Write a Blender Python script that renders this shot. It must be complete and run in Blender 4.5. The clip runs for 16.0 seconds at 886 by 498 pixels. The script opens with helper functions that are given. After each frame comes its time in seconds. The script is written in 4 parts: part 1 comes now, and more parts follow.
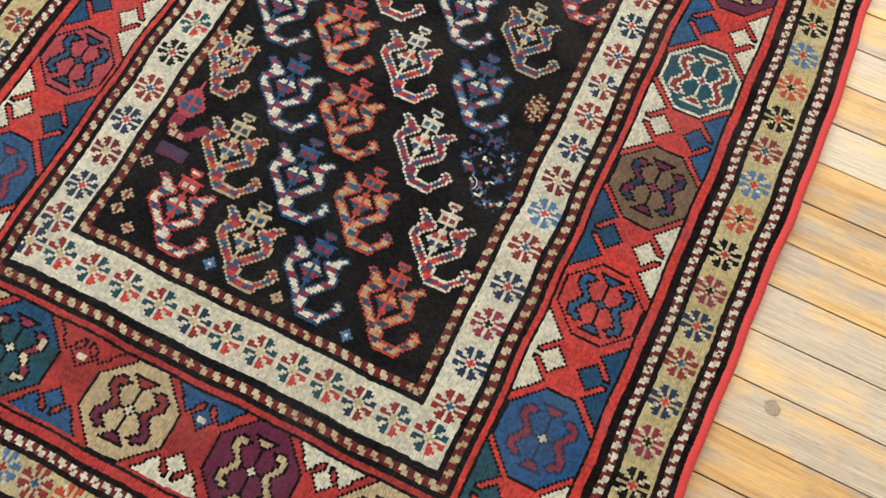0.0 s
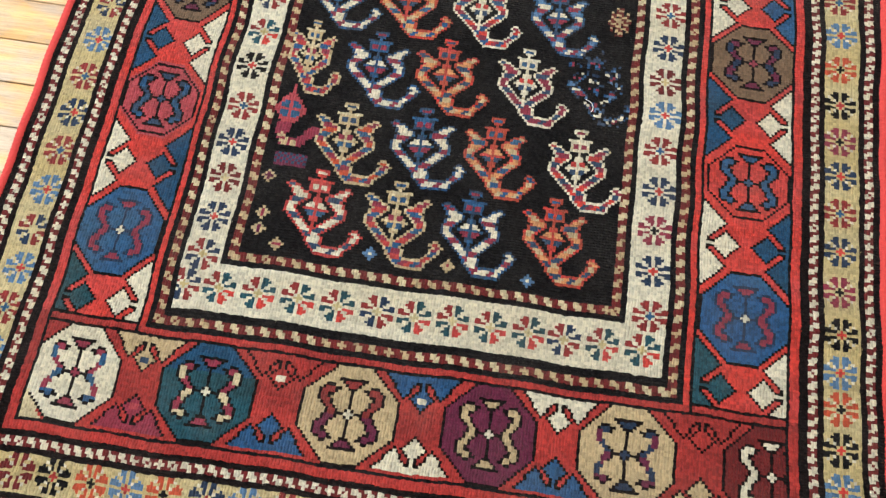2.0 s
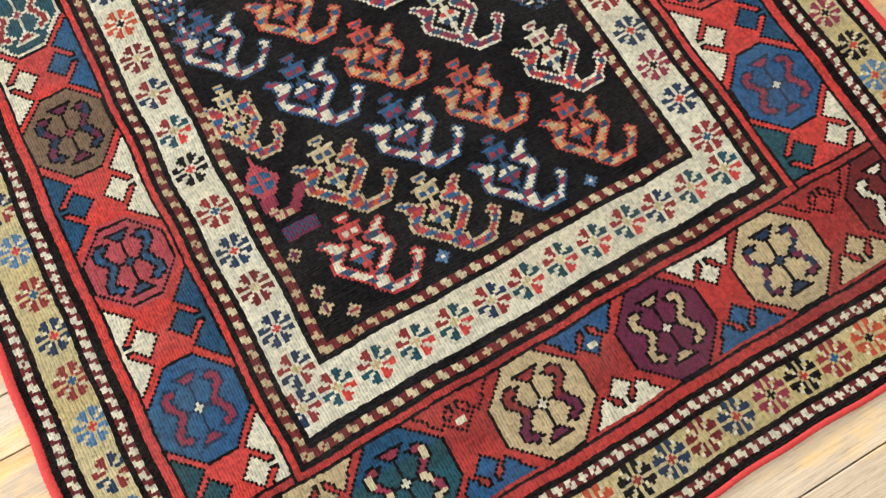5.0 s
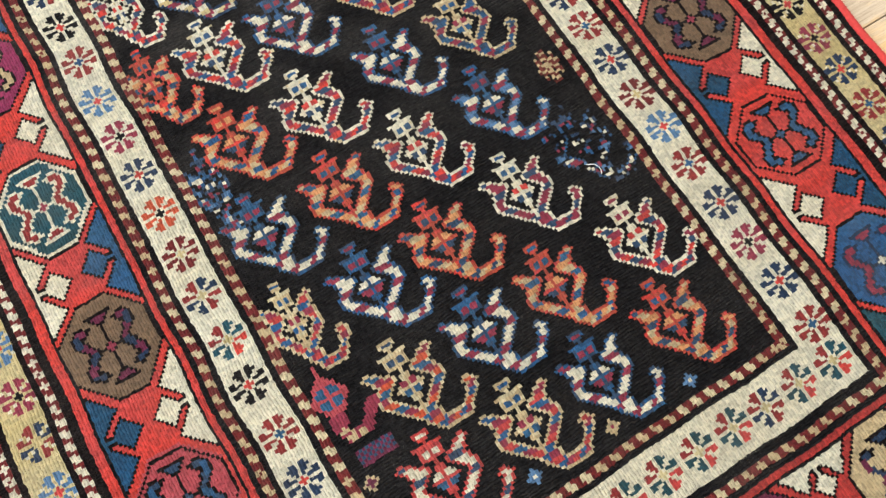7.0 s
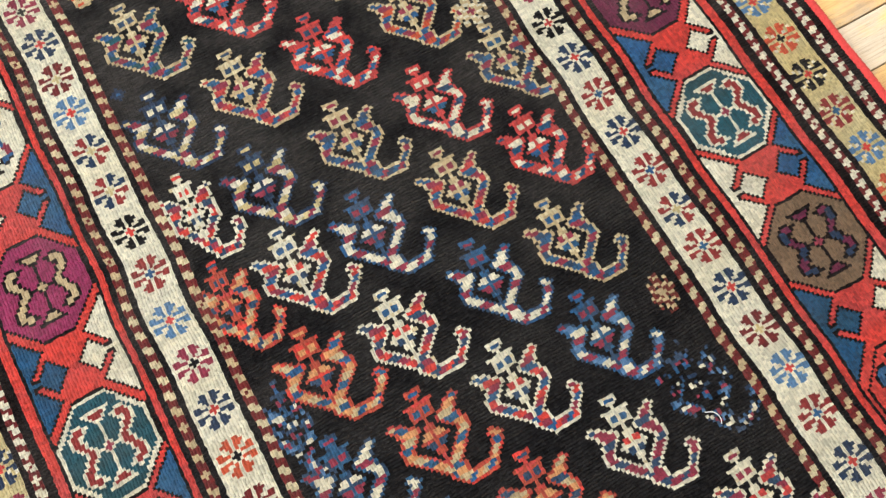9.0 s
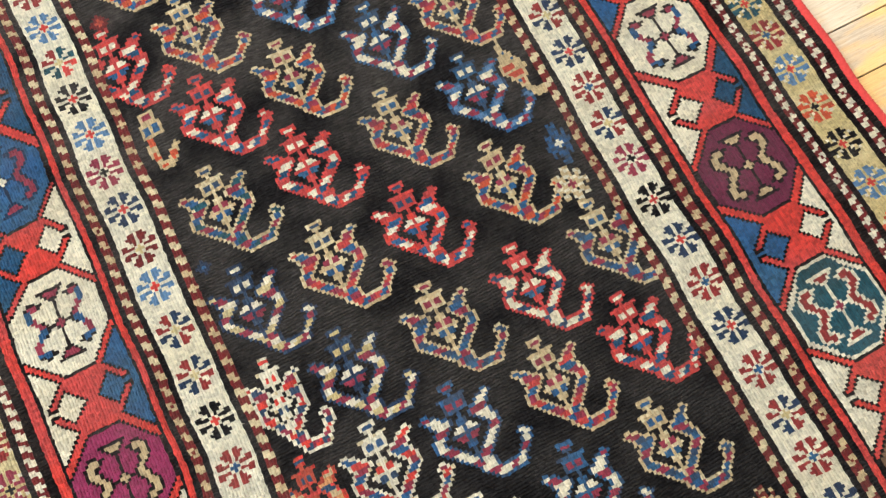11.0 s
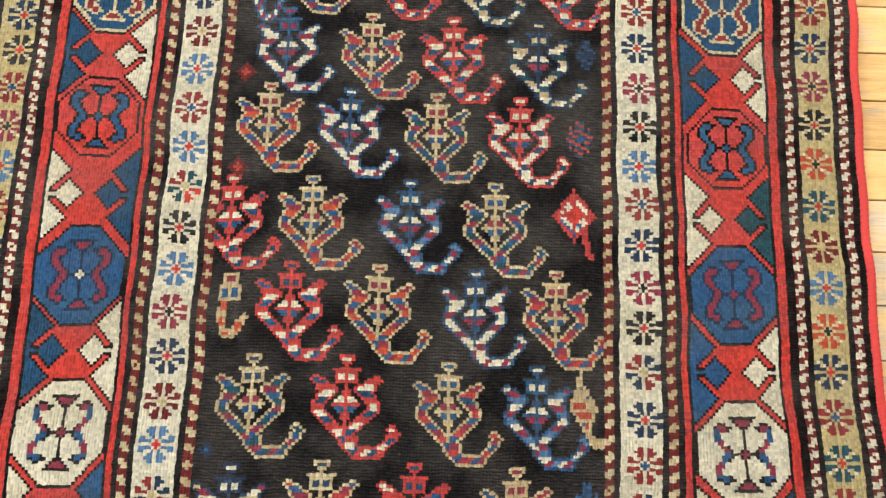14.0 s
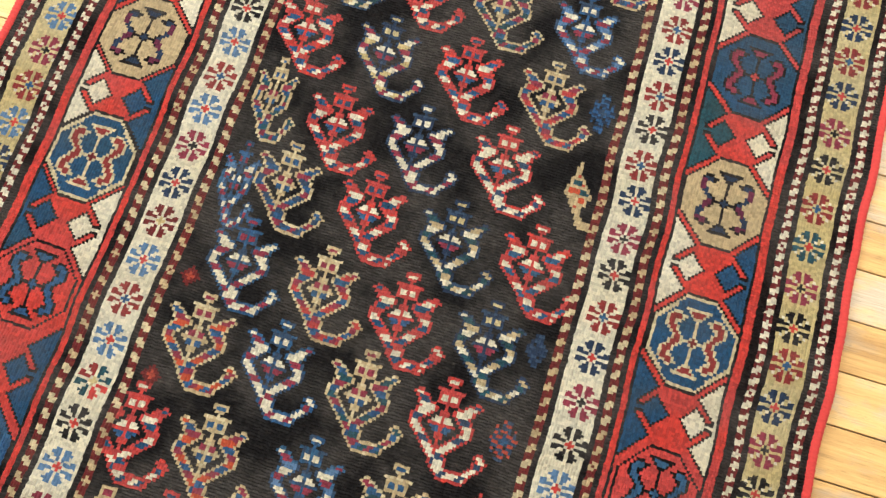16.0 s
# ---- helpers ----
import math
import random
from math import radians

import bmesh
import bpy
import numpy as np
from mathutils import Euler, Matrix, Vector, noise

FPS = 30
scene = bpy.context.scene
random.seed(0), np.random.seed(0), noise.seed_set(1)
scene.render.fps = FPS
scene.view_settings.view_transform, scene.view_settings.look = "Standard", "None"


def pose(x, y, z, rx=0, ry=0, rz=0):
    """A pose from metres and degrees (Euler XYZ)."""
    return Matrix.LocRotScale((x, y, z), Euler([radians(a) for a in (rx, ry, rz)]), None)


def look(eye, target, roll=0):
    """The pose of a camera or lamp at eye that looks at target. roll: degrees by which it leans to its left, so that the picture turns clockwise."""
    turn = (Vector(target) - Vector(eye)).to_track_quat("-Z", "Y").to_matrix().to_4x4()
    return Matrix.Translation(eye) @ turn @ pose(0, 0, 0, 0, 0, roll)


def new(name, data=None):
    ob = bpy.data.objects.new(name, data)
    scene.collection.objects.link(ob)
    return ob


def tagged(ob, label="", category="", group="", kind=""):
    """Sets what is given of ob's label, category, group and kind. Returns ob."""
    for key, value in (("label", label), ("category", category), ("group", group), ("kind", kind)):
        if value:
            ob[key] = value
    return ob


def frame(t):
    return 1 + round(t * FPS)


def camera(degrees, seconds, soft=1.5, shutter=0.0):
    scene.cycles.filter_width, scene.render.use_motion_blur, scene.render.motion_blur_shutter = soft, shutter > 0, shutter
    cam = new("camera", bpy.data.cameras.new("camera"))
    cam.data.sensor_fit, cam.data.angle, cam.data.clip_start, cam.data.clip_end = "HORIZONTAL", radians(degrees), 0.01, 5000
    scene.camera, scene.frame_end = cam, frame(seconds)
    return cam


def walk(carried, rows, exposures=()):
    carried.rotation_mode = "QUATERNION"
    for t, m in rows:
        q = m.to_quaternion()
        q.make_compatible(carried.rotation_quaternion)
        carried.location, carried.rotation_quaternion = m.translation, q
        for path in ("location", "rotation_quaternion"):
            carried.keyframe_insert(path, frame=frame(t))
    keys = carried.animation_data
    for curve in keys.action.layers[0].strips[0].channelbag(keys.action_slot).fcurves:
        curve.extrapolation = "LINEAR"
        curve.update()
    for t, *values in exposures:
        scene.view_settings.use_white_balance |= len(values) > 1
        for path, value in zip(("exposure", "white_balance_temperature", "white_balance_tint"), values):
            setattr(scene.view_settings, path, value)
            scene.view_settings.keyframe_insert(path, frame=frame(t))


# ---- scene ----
cam = camera(55.8, 16.0, 1.35)
PATH = [
    (0, (0.289, -0.149, 0.917), (0.026, 0.466, -0.968), 3.4),
    (0.5, (0.234, -0.155, 0.878), (-0.006, 0.466, -1.007), 3.3),
    (1, (0.169, -0.144, 0.88), (-0.039, 0.486, -1.007), 2.6),
    (1.5, (0.111, -0.203, 0.891), (-0.052, 0.45, -0.992), 1.6),
    (2, (0.056, -0.285, 0.897), (-0.04, 0.381, -0.986), 0.9),
    (2.5, (0.017, -0.32, 0.889), (0.001, 0.348, -0.996), 0.6),
    (3, (-0.04, -0.293, 0.86), (0.015, 0.362, -1.029), -0.4),
    (3.5, (-0.076, -0.251, 0.868), (0.055, 0.384, -1.024), -0.7),
    (3.7, (-0.098, -0.246, 0.866), (0.059, 0.373, -1.029), -1.0),
    (5.8, (-0.219, -0.1, 0.824), (0.119, 0.346, -1.096), 3.9),
    (6, (-0.203, -0.063, 0.821), (0.133, 0.376, -1.101), 4.0),
    (6.5, (-0.187, 0.003, 0.813), (0.155, 0.448, -1.106), 4.8),
    (7, (-0.17, 0.057, 0.821), (0.165, 0.51, -1.098), 4.8),
    (7.5, (-0.193, 0.108, 0.828), (0.135, 0.561, -1.092), 5.0),
    (8, (-0.203, 0.164, 0.848), (0.12, 0.623, -1.072), 4.8),
    (8.5, (-0.164, 0.238, 0.829), (0.155, 0.697, -1.091), 4.7),
    (9, (-0.119, 0.326, 0.81), (0.196, 0.775, -1.114), 5.4),
    (9.2, (-0.104, 0.355, 0.802), (0.21, 0.805, -1.121), 5.4),
    (11.3, (-0.069, 0.611, 0.829), (0.167, 1.025, -1.113), 3.4),
    (11.5, (-0.054, 0.652, 0.828), (0.179, 1.069, -1.114), 3.9),
    (12, (-0.041, 0.741, 0.789), (0.178, 1.172, -1.152), 5.0),
    (12.5, (-0.055, 0.773, 0.777), (0.127, 1.219, -1.165), 5.4),
    (13, (-0.056, 0.774, 0.785), (0.079, 1.224, -1.159), 6.0),
    (13.5, (-0.013, 0.789, 0.835), (0.072, 1.242, -1.112), 6.2),
    (14, (0.021, 0.839, 0.875), (0.052, 1.295, -1.072), 5.3),
    (14.5, (0.068, 0.916, 0.874), (0.056, 1.37, -1.074), 5.1),
    (15, (0.107, 0.982, 0.865), (0.057, 1.446, -1.08), 5.2),
    (15.5, (0.115, 1.04, 0.874), (0.038, 1.512, -1.068), 5.7),
    (16, (0.111, 1.131, 0.896), (0.008, 1.611, -1.043), 5.0),
]
walk(cam, [(t, look(eye, target, roll)) for t, eye, target, roll in PATH],
     exposures=[(0.0, 0.27, 6400, 10), (1.5, 0.42, 6400, 10), (3.5, 0.38, 6400, 10), (7.0, 0.46, 6400, 10), (9.0, 0.46, 6450, 10), (12.5, 0.32, 6600, 10), (14.5, 0.22, 6800, 10), (16.0, 0.18, 6900, 10)])

# ---- world, room light, exposure ----
world = bpy.data.worlds.new("world")
world.use_nodes = True
scene.world = world
wn, wl = world.node_tree.nodes, world.node_tree.links
sky = wn.new("ShaderNodeTexSky")
sky.sky_type, sky.sun_disc = "NISHITA", False
sky.sun_elevation, sky.sun_rotation = radians(40), radians(20)
wl.new(sky.outputs[0], wn["Background"].inputs[0])
wn["Background"].inputs[1].default_value = 0.1


def window_light(name, at, target, w, h, power, colour):
    d = bpy.data.lights.new(name, "AREA")
    d.shape, d.size, d.size_y, d.energy, d.color = "RECTANGLE", w, h, power, colour
    ob = new(name, d)
    ob.matrix_world = look(at, target)
    return ob


window_light("unseen_window_light", (-0.3, 4.46, 1.65), (-0.3, 0.0, 1.3), 2.9, 1.6, 238, (0.84, 0.935, 1.0))
# unseen west window, added to brighten the rug's left side against its right
window_light("unseen_window_light", (-3.06, 0.1, 1.65), (0.0, 0.1, 1.3), 2.5, 1.6, 100, (0.84, 0.935, 1.0))

# ---- materials ----


def nodes_of(name):
    m = bpy.data.materials.new(name)
    m.use_nodes = True
    return m, m.node_tree.nodes, m.node_tree.links, m.node_tree.nodes["Principled BSDF"]


def math_node(nt, op, a, b=None, c=None):
    n = nt.nodes.new("ShaderNodeMath")
    n.operation = op
    for i, v in enumerate((a, b, c)):
        if v is None:
            continue
        if isinstance(v, (int, float)):
            n.inputs[i].default_value = v
        else:
            nt.links.new(v, n.inputs[i])
    return n.outputs[0]


def wool(name, rgb, vary=0.22, abrash=0.22, rgb2=None, dust=(0.17, 0.14, 0.115), dusty=0.16, grain=0.7, gloss=0.12):
    """Knotted wool pile: knot to knot variation, abrash bands, fibre grain and knot relief."""
    m, n, l, p = nodes_of(name)
    nt = m.node_tree
    uv = n.new("ShaderNodeUVMap")
    uv.uv_map = "knots"
    fl = n.new("ShaderNodeVectorMath")
    fl.operation = "FLOOR"
    l.new(uv.outputs[0], fl.inputs[0])
    wh = n.new("ShaderNodeTexWhiteNoise")
    wh.noise_dimensions = "2D"
    l.new(fl.outputs[0], wh.inputs["Vector"])
    stretch = n.new("ShaderNodeMapping")
    stretch.inputs["Scale"].default_value = (0.025, 0.11, 1)
    l.new(uv.outputs[0], stretch.inputs[0])
    ab = n.new("ShaderNodeTexNoise")
    ab.inputs["Scale"].default_value, ab.inputs["Detail"].default_value = 1.0, 4.0
    l.new(stretch.outputs[0], ab.inputs["Vector"])
    fib = n.new("ShaderNodeTexNoise")
    fib.inputs["Scale"].default_value, fib.inputs["Detail"].default_value, fib.inputs["Roughness"].default_value = 1.6, 5.0, 0.75
    fs = n.new("ShaderNodeMapping")
    fs.inputs["Scale"].default_value = (2.6, 0.9, 1)
    l.new(uv.outputs[0], fs.inputs[0])
    l.new(fs.outputs[0], fib.inputs["Vector"])
    v = math_node(nt, "MULTIPLY_ADD", wh.outputs["Value"], vary, 1.0 - vary / 2)
    v = math_node(nt, "ADD", v, math_node(nt, "MULTIPLY_ADD", ab.outputs["Fac"], abrash * 2, -abrash))
    v = math_node(nt, "ADD", v, math_node(nt, "MULTIPLY_ADD", fib.outputs["Fac"], grain, -grain / 2))
    mul = n.new("ShaderNodeVectorMath")
    mul.operation = "SCALE"
    mul.inputs[0].default_value = rgb
    if rgb2:
        lot = n.new("ShaderNodeTexNoise")
        lot.inputs["Scale"].default_value, lot.inputs["Detail"].default_value = 1.0, 3.0
        lots = n.new("ShaderNodeMapping")
        lots.inputs["Scale"].default_value = (0.012, 0.05, 1)
        lots.inputs["Location"].default_value = (5.3, 2.1, 0)
        l.new(uv.outputs[0], lots.inputs[0])
        l.new(lots.outputs[0], lot.inputs["Vector"])
        lr = n.new("ShaderNodeMapRange")
        lr.inputs["From Min"].default_value, lr.inputs["From Max"].default_value = 0.44, 0.60
        l.new(lot.outputs["Fac"], lr.inputs["Value"])
        lm = n.new("ShaderNodeMix")
        lm.data_type = "RGBA"
        l.new(lr.outputs[0], lm.inputs["Factor"])
        lm.inputs["A"].default_value, lm.inputs["B"].default_value = (*rgb, 1), (*rgb2, 1)
        l.new(lm.outputs["Result"], mul.inputs[0])
    l.new(v, mul.inputs["Scale"])
    # dusty worn bloom at a larger scale
    worn = n.new("ShaderNodeTexNoise")
    worn.inputs["Scale"].default_value, worn.inputs["Detail"].default_value = 0.045, 5.0
    l.new(uv.outputs[0], worn.inputs["Vector"])
    ramp = n.new("ShaderNodeMapRange")
    ramp.inputs["From Min"].default_value, ramp.inputs["From Max"].default_value = 0.46, 0.74
    ramp.inputs["To Max"].default_value = dusty
    l.new(worn.outputs["Fac"], ramp.inputs["Value"])
    mix = n.new("ShaderNodeMix")
    mix.data_type = "RGBA"
    l.new(ramp.outputs[0], mix.inputs["Factor"])
    l.new(mul.outputs[0], mix.inputs["A"])
    mix.inputs["B"].default_value = (*dust, 1)
    if dusty > 0.3:
        # the ground turns from blue-black to a worn grey-brown further up, in weft-wise streaks
        up = n.new("ShaderNodeSeparateXYZ")
        l.new(uv.outputs[0], up.inputs[0])
        rise = n.new("ShaderNodeMapRange")
        rise.inputs["From Min"].default_value, rise.inputs["From Max"].default_value = 190.0, 420.0
        l.new(up.outputs[1], rise.inputs["Value"])
        streak = n.new("ShaderNodeTexNoise")
        streak.inputs["Scale"].default_value, streak.inputs["Detail"].default_value, streak.inputs["Roughness"].default_value = 1.0, 4.0, 0.7
        streaks = n.new("ShaderNodeMapping")
        streaks.inputs["Scale"].default_value = (0.30, 0.85, 1)
        l.new(uv.outputs[0], streaks.inputs[0])
        l.new(streaks.outputs[0], streak.inputs["Vector"])
        st = n.new("ShaderNodeMapRange")
        st.inputs["From Min"].default_value, st.inputs["From Max"].default_value = 0.42, 0.68
        l.new(streak.outputs["Fac"], st.inputs["Value"])
        thin = n.new("ShaderNodeMapRange")
        thin.inputs["From Min"].default_value, thin.inputs["From Max"].default_value = 0.40, 0.58
        l.new(worn.outputs["Fac"], thin.inputs["Value"])
        pale = math_node(nt, "MULTIPLY_ADD", math_node(nt, "MULTIPLY", math_node(nt, "MULTIPLY_ADD", st.outputs[0], 0.55, 0.3), thin.outputs[0]), 0.78, 0.02)
        l.new(math_node(nt, "MULTIPLY", pale, math_node(nt, "MULTIPLY_ADD", rise.outputs[0], 0.85, 0.15)), mix.inputs["Factor"])
        fk = n.new("ShaderNodeTexNoise")
        fk.inputs["Scale"].default_value, fk.inputs["Detail"].default_value, fk.inputs["Roughness"].default_value = 1.3, 3.0, 0.8
        l.new(uv.outputs[0], fk.inputs["Vector"])
        fr = n.new("ShaderNodeMapRange")
        fr.inputs["From Min"].default_value, fr.inputs["From Max"].default_value = 0.56, 0.70
        fr.inputs["To Max"].default_value = 0.5
        l.new(fk.outputs["Fac"], fr.inputs["Value"])
        bare = n.new("ShaderNodeMix")
        bare.data_type = "RGBA"
        l.new(math_node(nt, "MULTIPLY", fr.outputs[0], math_node(nt, "MULTIPLY_ADD", ramp.outputs[0], 1.6, 0.12)), bare.inputs["Factor"])
        l.new(mix.outputs["Result"], bare.inputs["A"])
        bare.inputs["B"].default_value = (0.20, 0.175, 0.15, 1)
        l.new(bare.outputs["Result"], p.inputs["Base Color"])
    else:
        l.new(mix.outputs["Result"], p.inputs["Base Color"])
    p.inputs["Roughness"].default_value = 0.92
    p.inputs["Specular IOR Level"].default_value = gloss
    p.inputs["Sheen Weight"].default_value = 0.0 if dusty > 0.3 else 0.03
    p.inputs["Sheen Roughness"].default_value = 0.5
    wav = n.new("ShaderNodeTexNoise")
    wav.inputs["Scale"].default_value, wav.inputs["Detail"].default_value = 0.55, 2.0
    l.new(uv.outputs[0], wav.inputs["Vector"])
    bent = n.new("ShaderNodeVectorMath")
    bent.operation = "MULTIPLY_ADD"
    l.new(wav.outputs["Color"], bent.inputs[0])
    bent.inputs[1].default_value = (0.45, 0.8, 0)
    l.new(uv.outputs[0], bent.inputs[2])
    sep = n.new("ShaderNodeSeparateXYZ")
    l.new(bent.outputs[0], sep.inputs[0])
    hx = math_node(nt, "ABSOLUTE", math_node(nt, "SINE", math_node(nt, "MULTIPLY", sep.outputs[0], math.pi)))
    hy = math_node(nt, "ABSOLUTE", math_node(nt, "SINE", math_node(nt, "MULTIPLY", sep.outputs[1], math.pi)))
    h = math_node(nt, "ADD", math_node(nt, "MULTIPLY", math_node(nt, "POWER", hx, 0.5), 0.9 if dusty > 0.3 else 2.0), math_node(nt, "MULTIPLY", math_node(nt, "POWER", hy, 0.5), 1.9 if dusty > 0.3 else 0.7))
    h = math_node(nt, "ADD", h, math_node(nt, "MULTIPLY", fib.outputs["Fac"], 1.5))
    h = math_node(nt, "ADD", h, math_node(nt, "MULTIPLY", wh.outputs["Value"], 0.35))
    b = n.new("ShaderNodeBump")
    b.inputs["Strength"].default_value, b.inputs["Distance"].default_value = 1.0, 0.0027
    l.new(h, b.inputs["Height"])
    l.new(b.outputs[0], p.inputs["Normal"])
    return m


# dyes of the wool, one letter each
DYES = {
    "K": ("dark_brown_wool", (0.0125, 0.0110, 0.0113)),
    "W": ("ivory_wool", (0.70, 0.63, 0.482)),
    "C": ("camel_wool", (0.53, 0.405, 0.185)),
    "R": ("madder_red_wool", (0.59, 0.044, 0.031)),
    "D": ("deep_red_wool", (0.15, 0.013, 0.013)),
    "P": ("rose_plum_wool", (0.26, 0.030, 0.055)),
    "O": ("orange_red_wool", (0.52, 0.075, 0.030)),
    "B": ("blue_wool", (0.019, 0.085, 0.205)),
    "L": ("light_blue_wool", (0.090, 0.185, 0.33)),
    "N": ("navy_wool", (0.014, 0.031, 0.070)),
    "G": ("teal_wool", (0.012, 0.070, 0.095)),
    "U": ("umber_wool", (0.175, 0.105, 0.060)),
    "M": ("aubergine_wool", (0.130, 0.014, 0.045)),
    "T": ("tan_wool", (0.50, 0.37, 0.205)),
    "X": ("pale_tan_wool", (0.60, 0.49, 0.30)),
    "Y": ("dark_cast_wool", (0.0125, 0.0086, 0.0082)),
    "S": ("red_brown_wool", (0.145, 0.022, 0.015)),
    "V": ("deep_blue_wool", (0.010, 0.064, 0.145)),
    "A": ("brick_madder_wool", (0.255, 0.026, 0.024)),
    "Z": ("magenta_plum_wool", (0.27, 0.024, 0.085)),
    "J": ("rose_pink_wool", (0.42, 0.060, 0.072)),
    "H": ("apricot_wool", (0.60, 0.27, 0.11)),
    "F": ("brick_red_wool", (0.42, 0.060, 0.034)),
    "Q": ("slate_blue_wool", (0.028, 0.058, 0.112)),
    "I": ("deep_madder_wool", (0.43, 0.036, 0.029)),
    "E": ("rose_red_wool", (0.47, 0.050, 0.046)),
}
DYE = {c: i for i, c in enumerate(DYES)}
SECOND = {"I": (0.30, 0.028, 0.024), "R": (0.52, 0.055, 0.049), "B": (0.028, 0.095, 0.185), "V": (0.014, 0.060, 0.115), "C": (0.56, 0.45, 0.24), "G": (0.016, 0.055, 0.066), "W": (0.67, 0.59, 0.43)}
WOOLS = [wool(nm, rgb, 0.9 if c in "KY" else 0.55 if c in "RIBVG" else 0.42, 0.32 if c in "RIBVG" else 0.22, rgb2=SECOND.get(c), dust=(0.118, 0.102, 0.092) if c in "KY" else (0.2, 0.16, 0.125), dusty=0.45 if c in "KY" else 0.15, grain=1.3 if c in "KY" else 0.75, gloss=0.02 if c in "KY" else 0.12) for c, (nm, rgb) in DYES.items()]


def simple(name, rgb, rough=0.7, spread=0.2, scale=30.0, bump=0.15, metal=0.0):
    m, n, l, p = nodes_of(name)
    tc = n.new("ShaderNodeTexCoord")
    t = n.new("ShaderNodeTexNoise")
    t.inputs["Scale"].default_value, t.inputs["Detail"].default_value = scale, 6.0
    l.new(tc.outputs["Object"], t.inputs["Vector"])
    v = math_node(m.node_tree, "MULTIPLY_ADD", t.outputs["Fac"], spread * 2, 1 - spread)
    s = n.new("ShaderNodeVectorMath")
    s.operation = "SCALE"
    s.inputs[0].default_value = rgb
    l.new(v, s.inputs["Scale"])
    l.new(s.outputs[0], p.inputs["Base Color"])
    p.inputs["Roughness"].default_value, p.inputs["Metallic"].default_value = rough, metal
    b = n.new("ShaderNodeBump")
    b.inputs["Strength"].default_value, b.inputs["Distance"].default_value = bump, 0.002
    l.new(t.outputs["Fac"], b.inputs["Height"])
    l.new(b.outputs[0], p.inputs["Normal"])
    return m


CORD = simple("red_overcast_wool", (0.43, 0.030, 0.026), 0.95, 0.3, 400.0, 0.6)
JUTE = simple("undyed_foundation", (0.30, 0.24, 0.17), 0.95, 0.2, 300.0, 0.4)
PLASTER = simple("painted_plaster", (0.78, 0.75, 0.70), 0.85, 0.04, 6.0, 0.1)
SUBFLOOR = simple("dark_seam_dirt", (0.030, 0.020, 0.014), 0.95, 0.3, 60.0, 0.1)
LINT = simple("white_lint", (0.75, 0.73, 0.70), 0.9, 0.1, 200.0, 0.1)


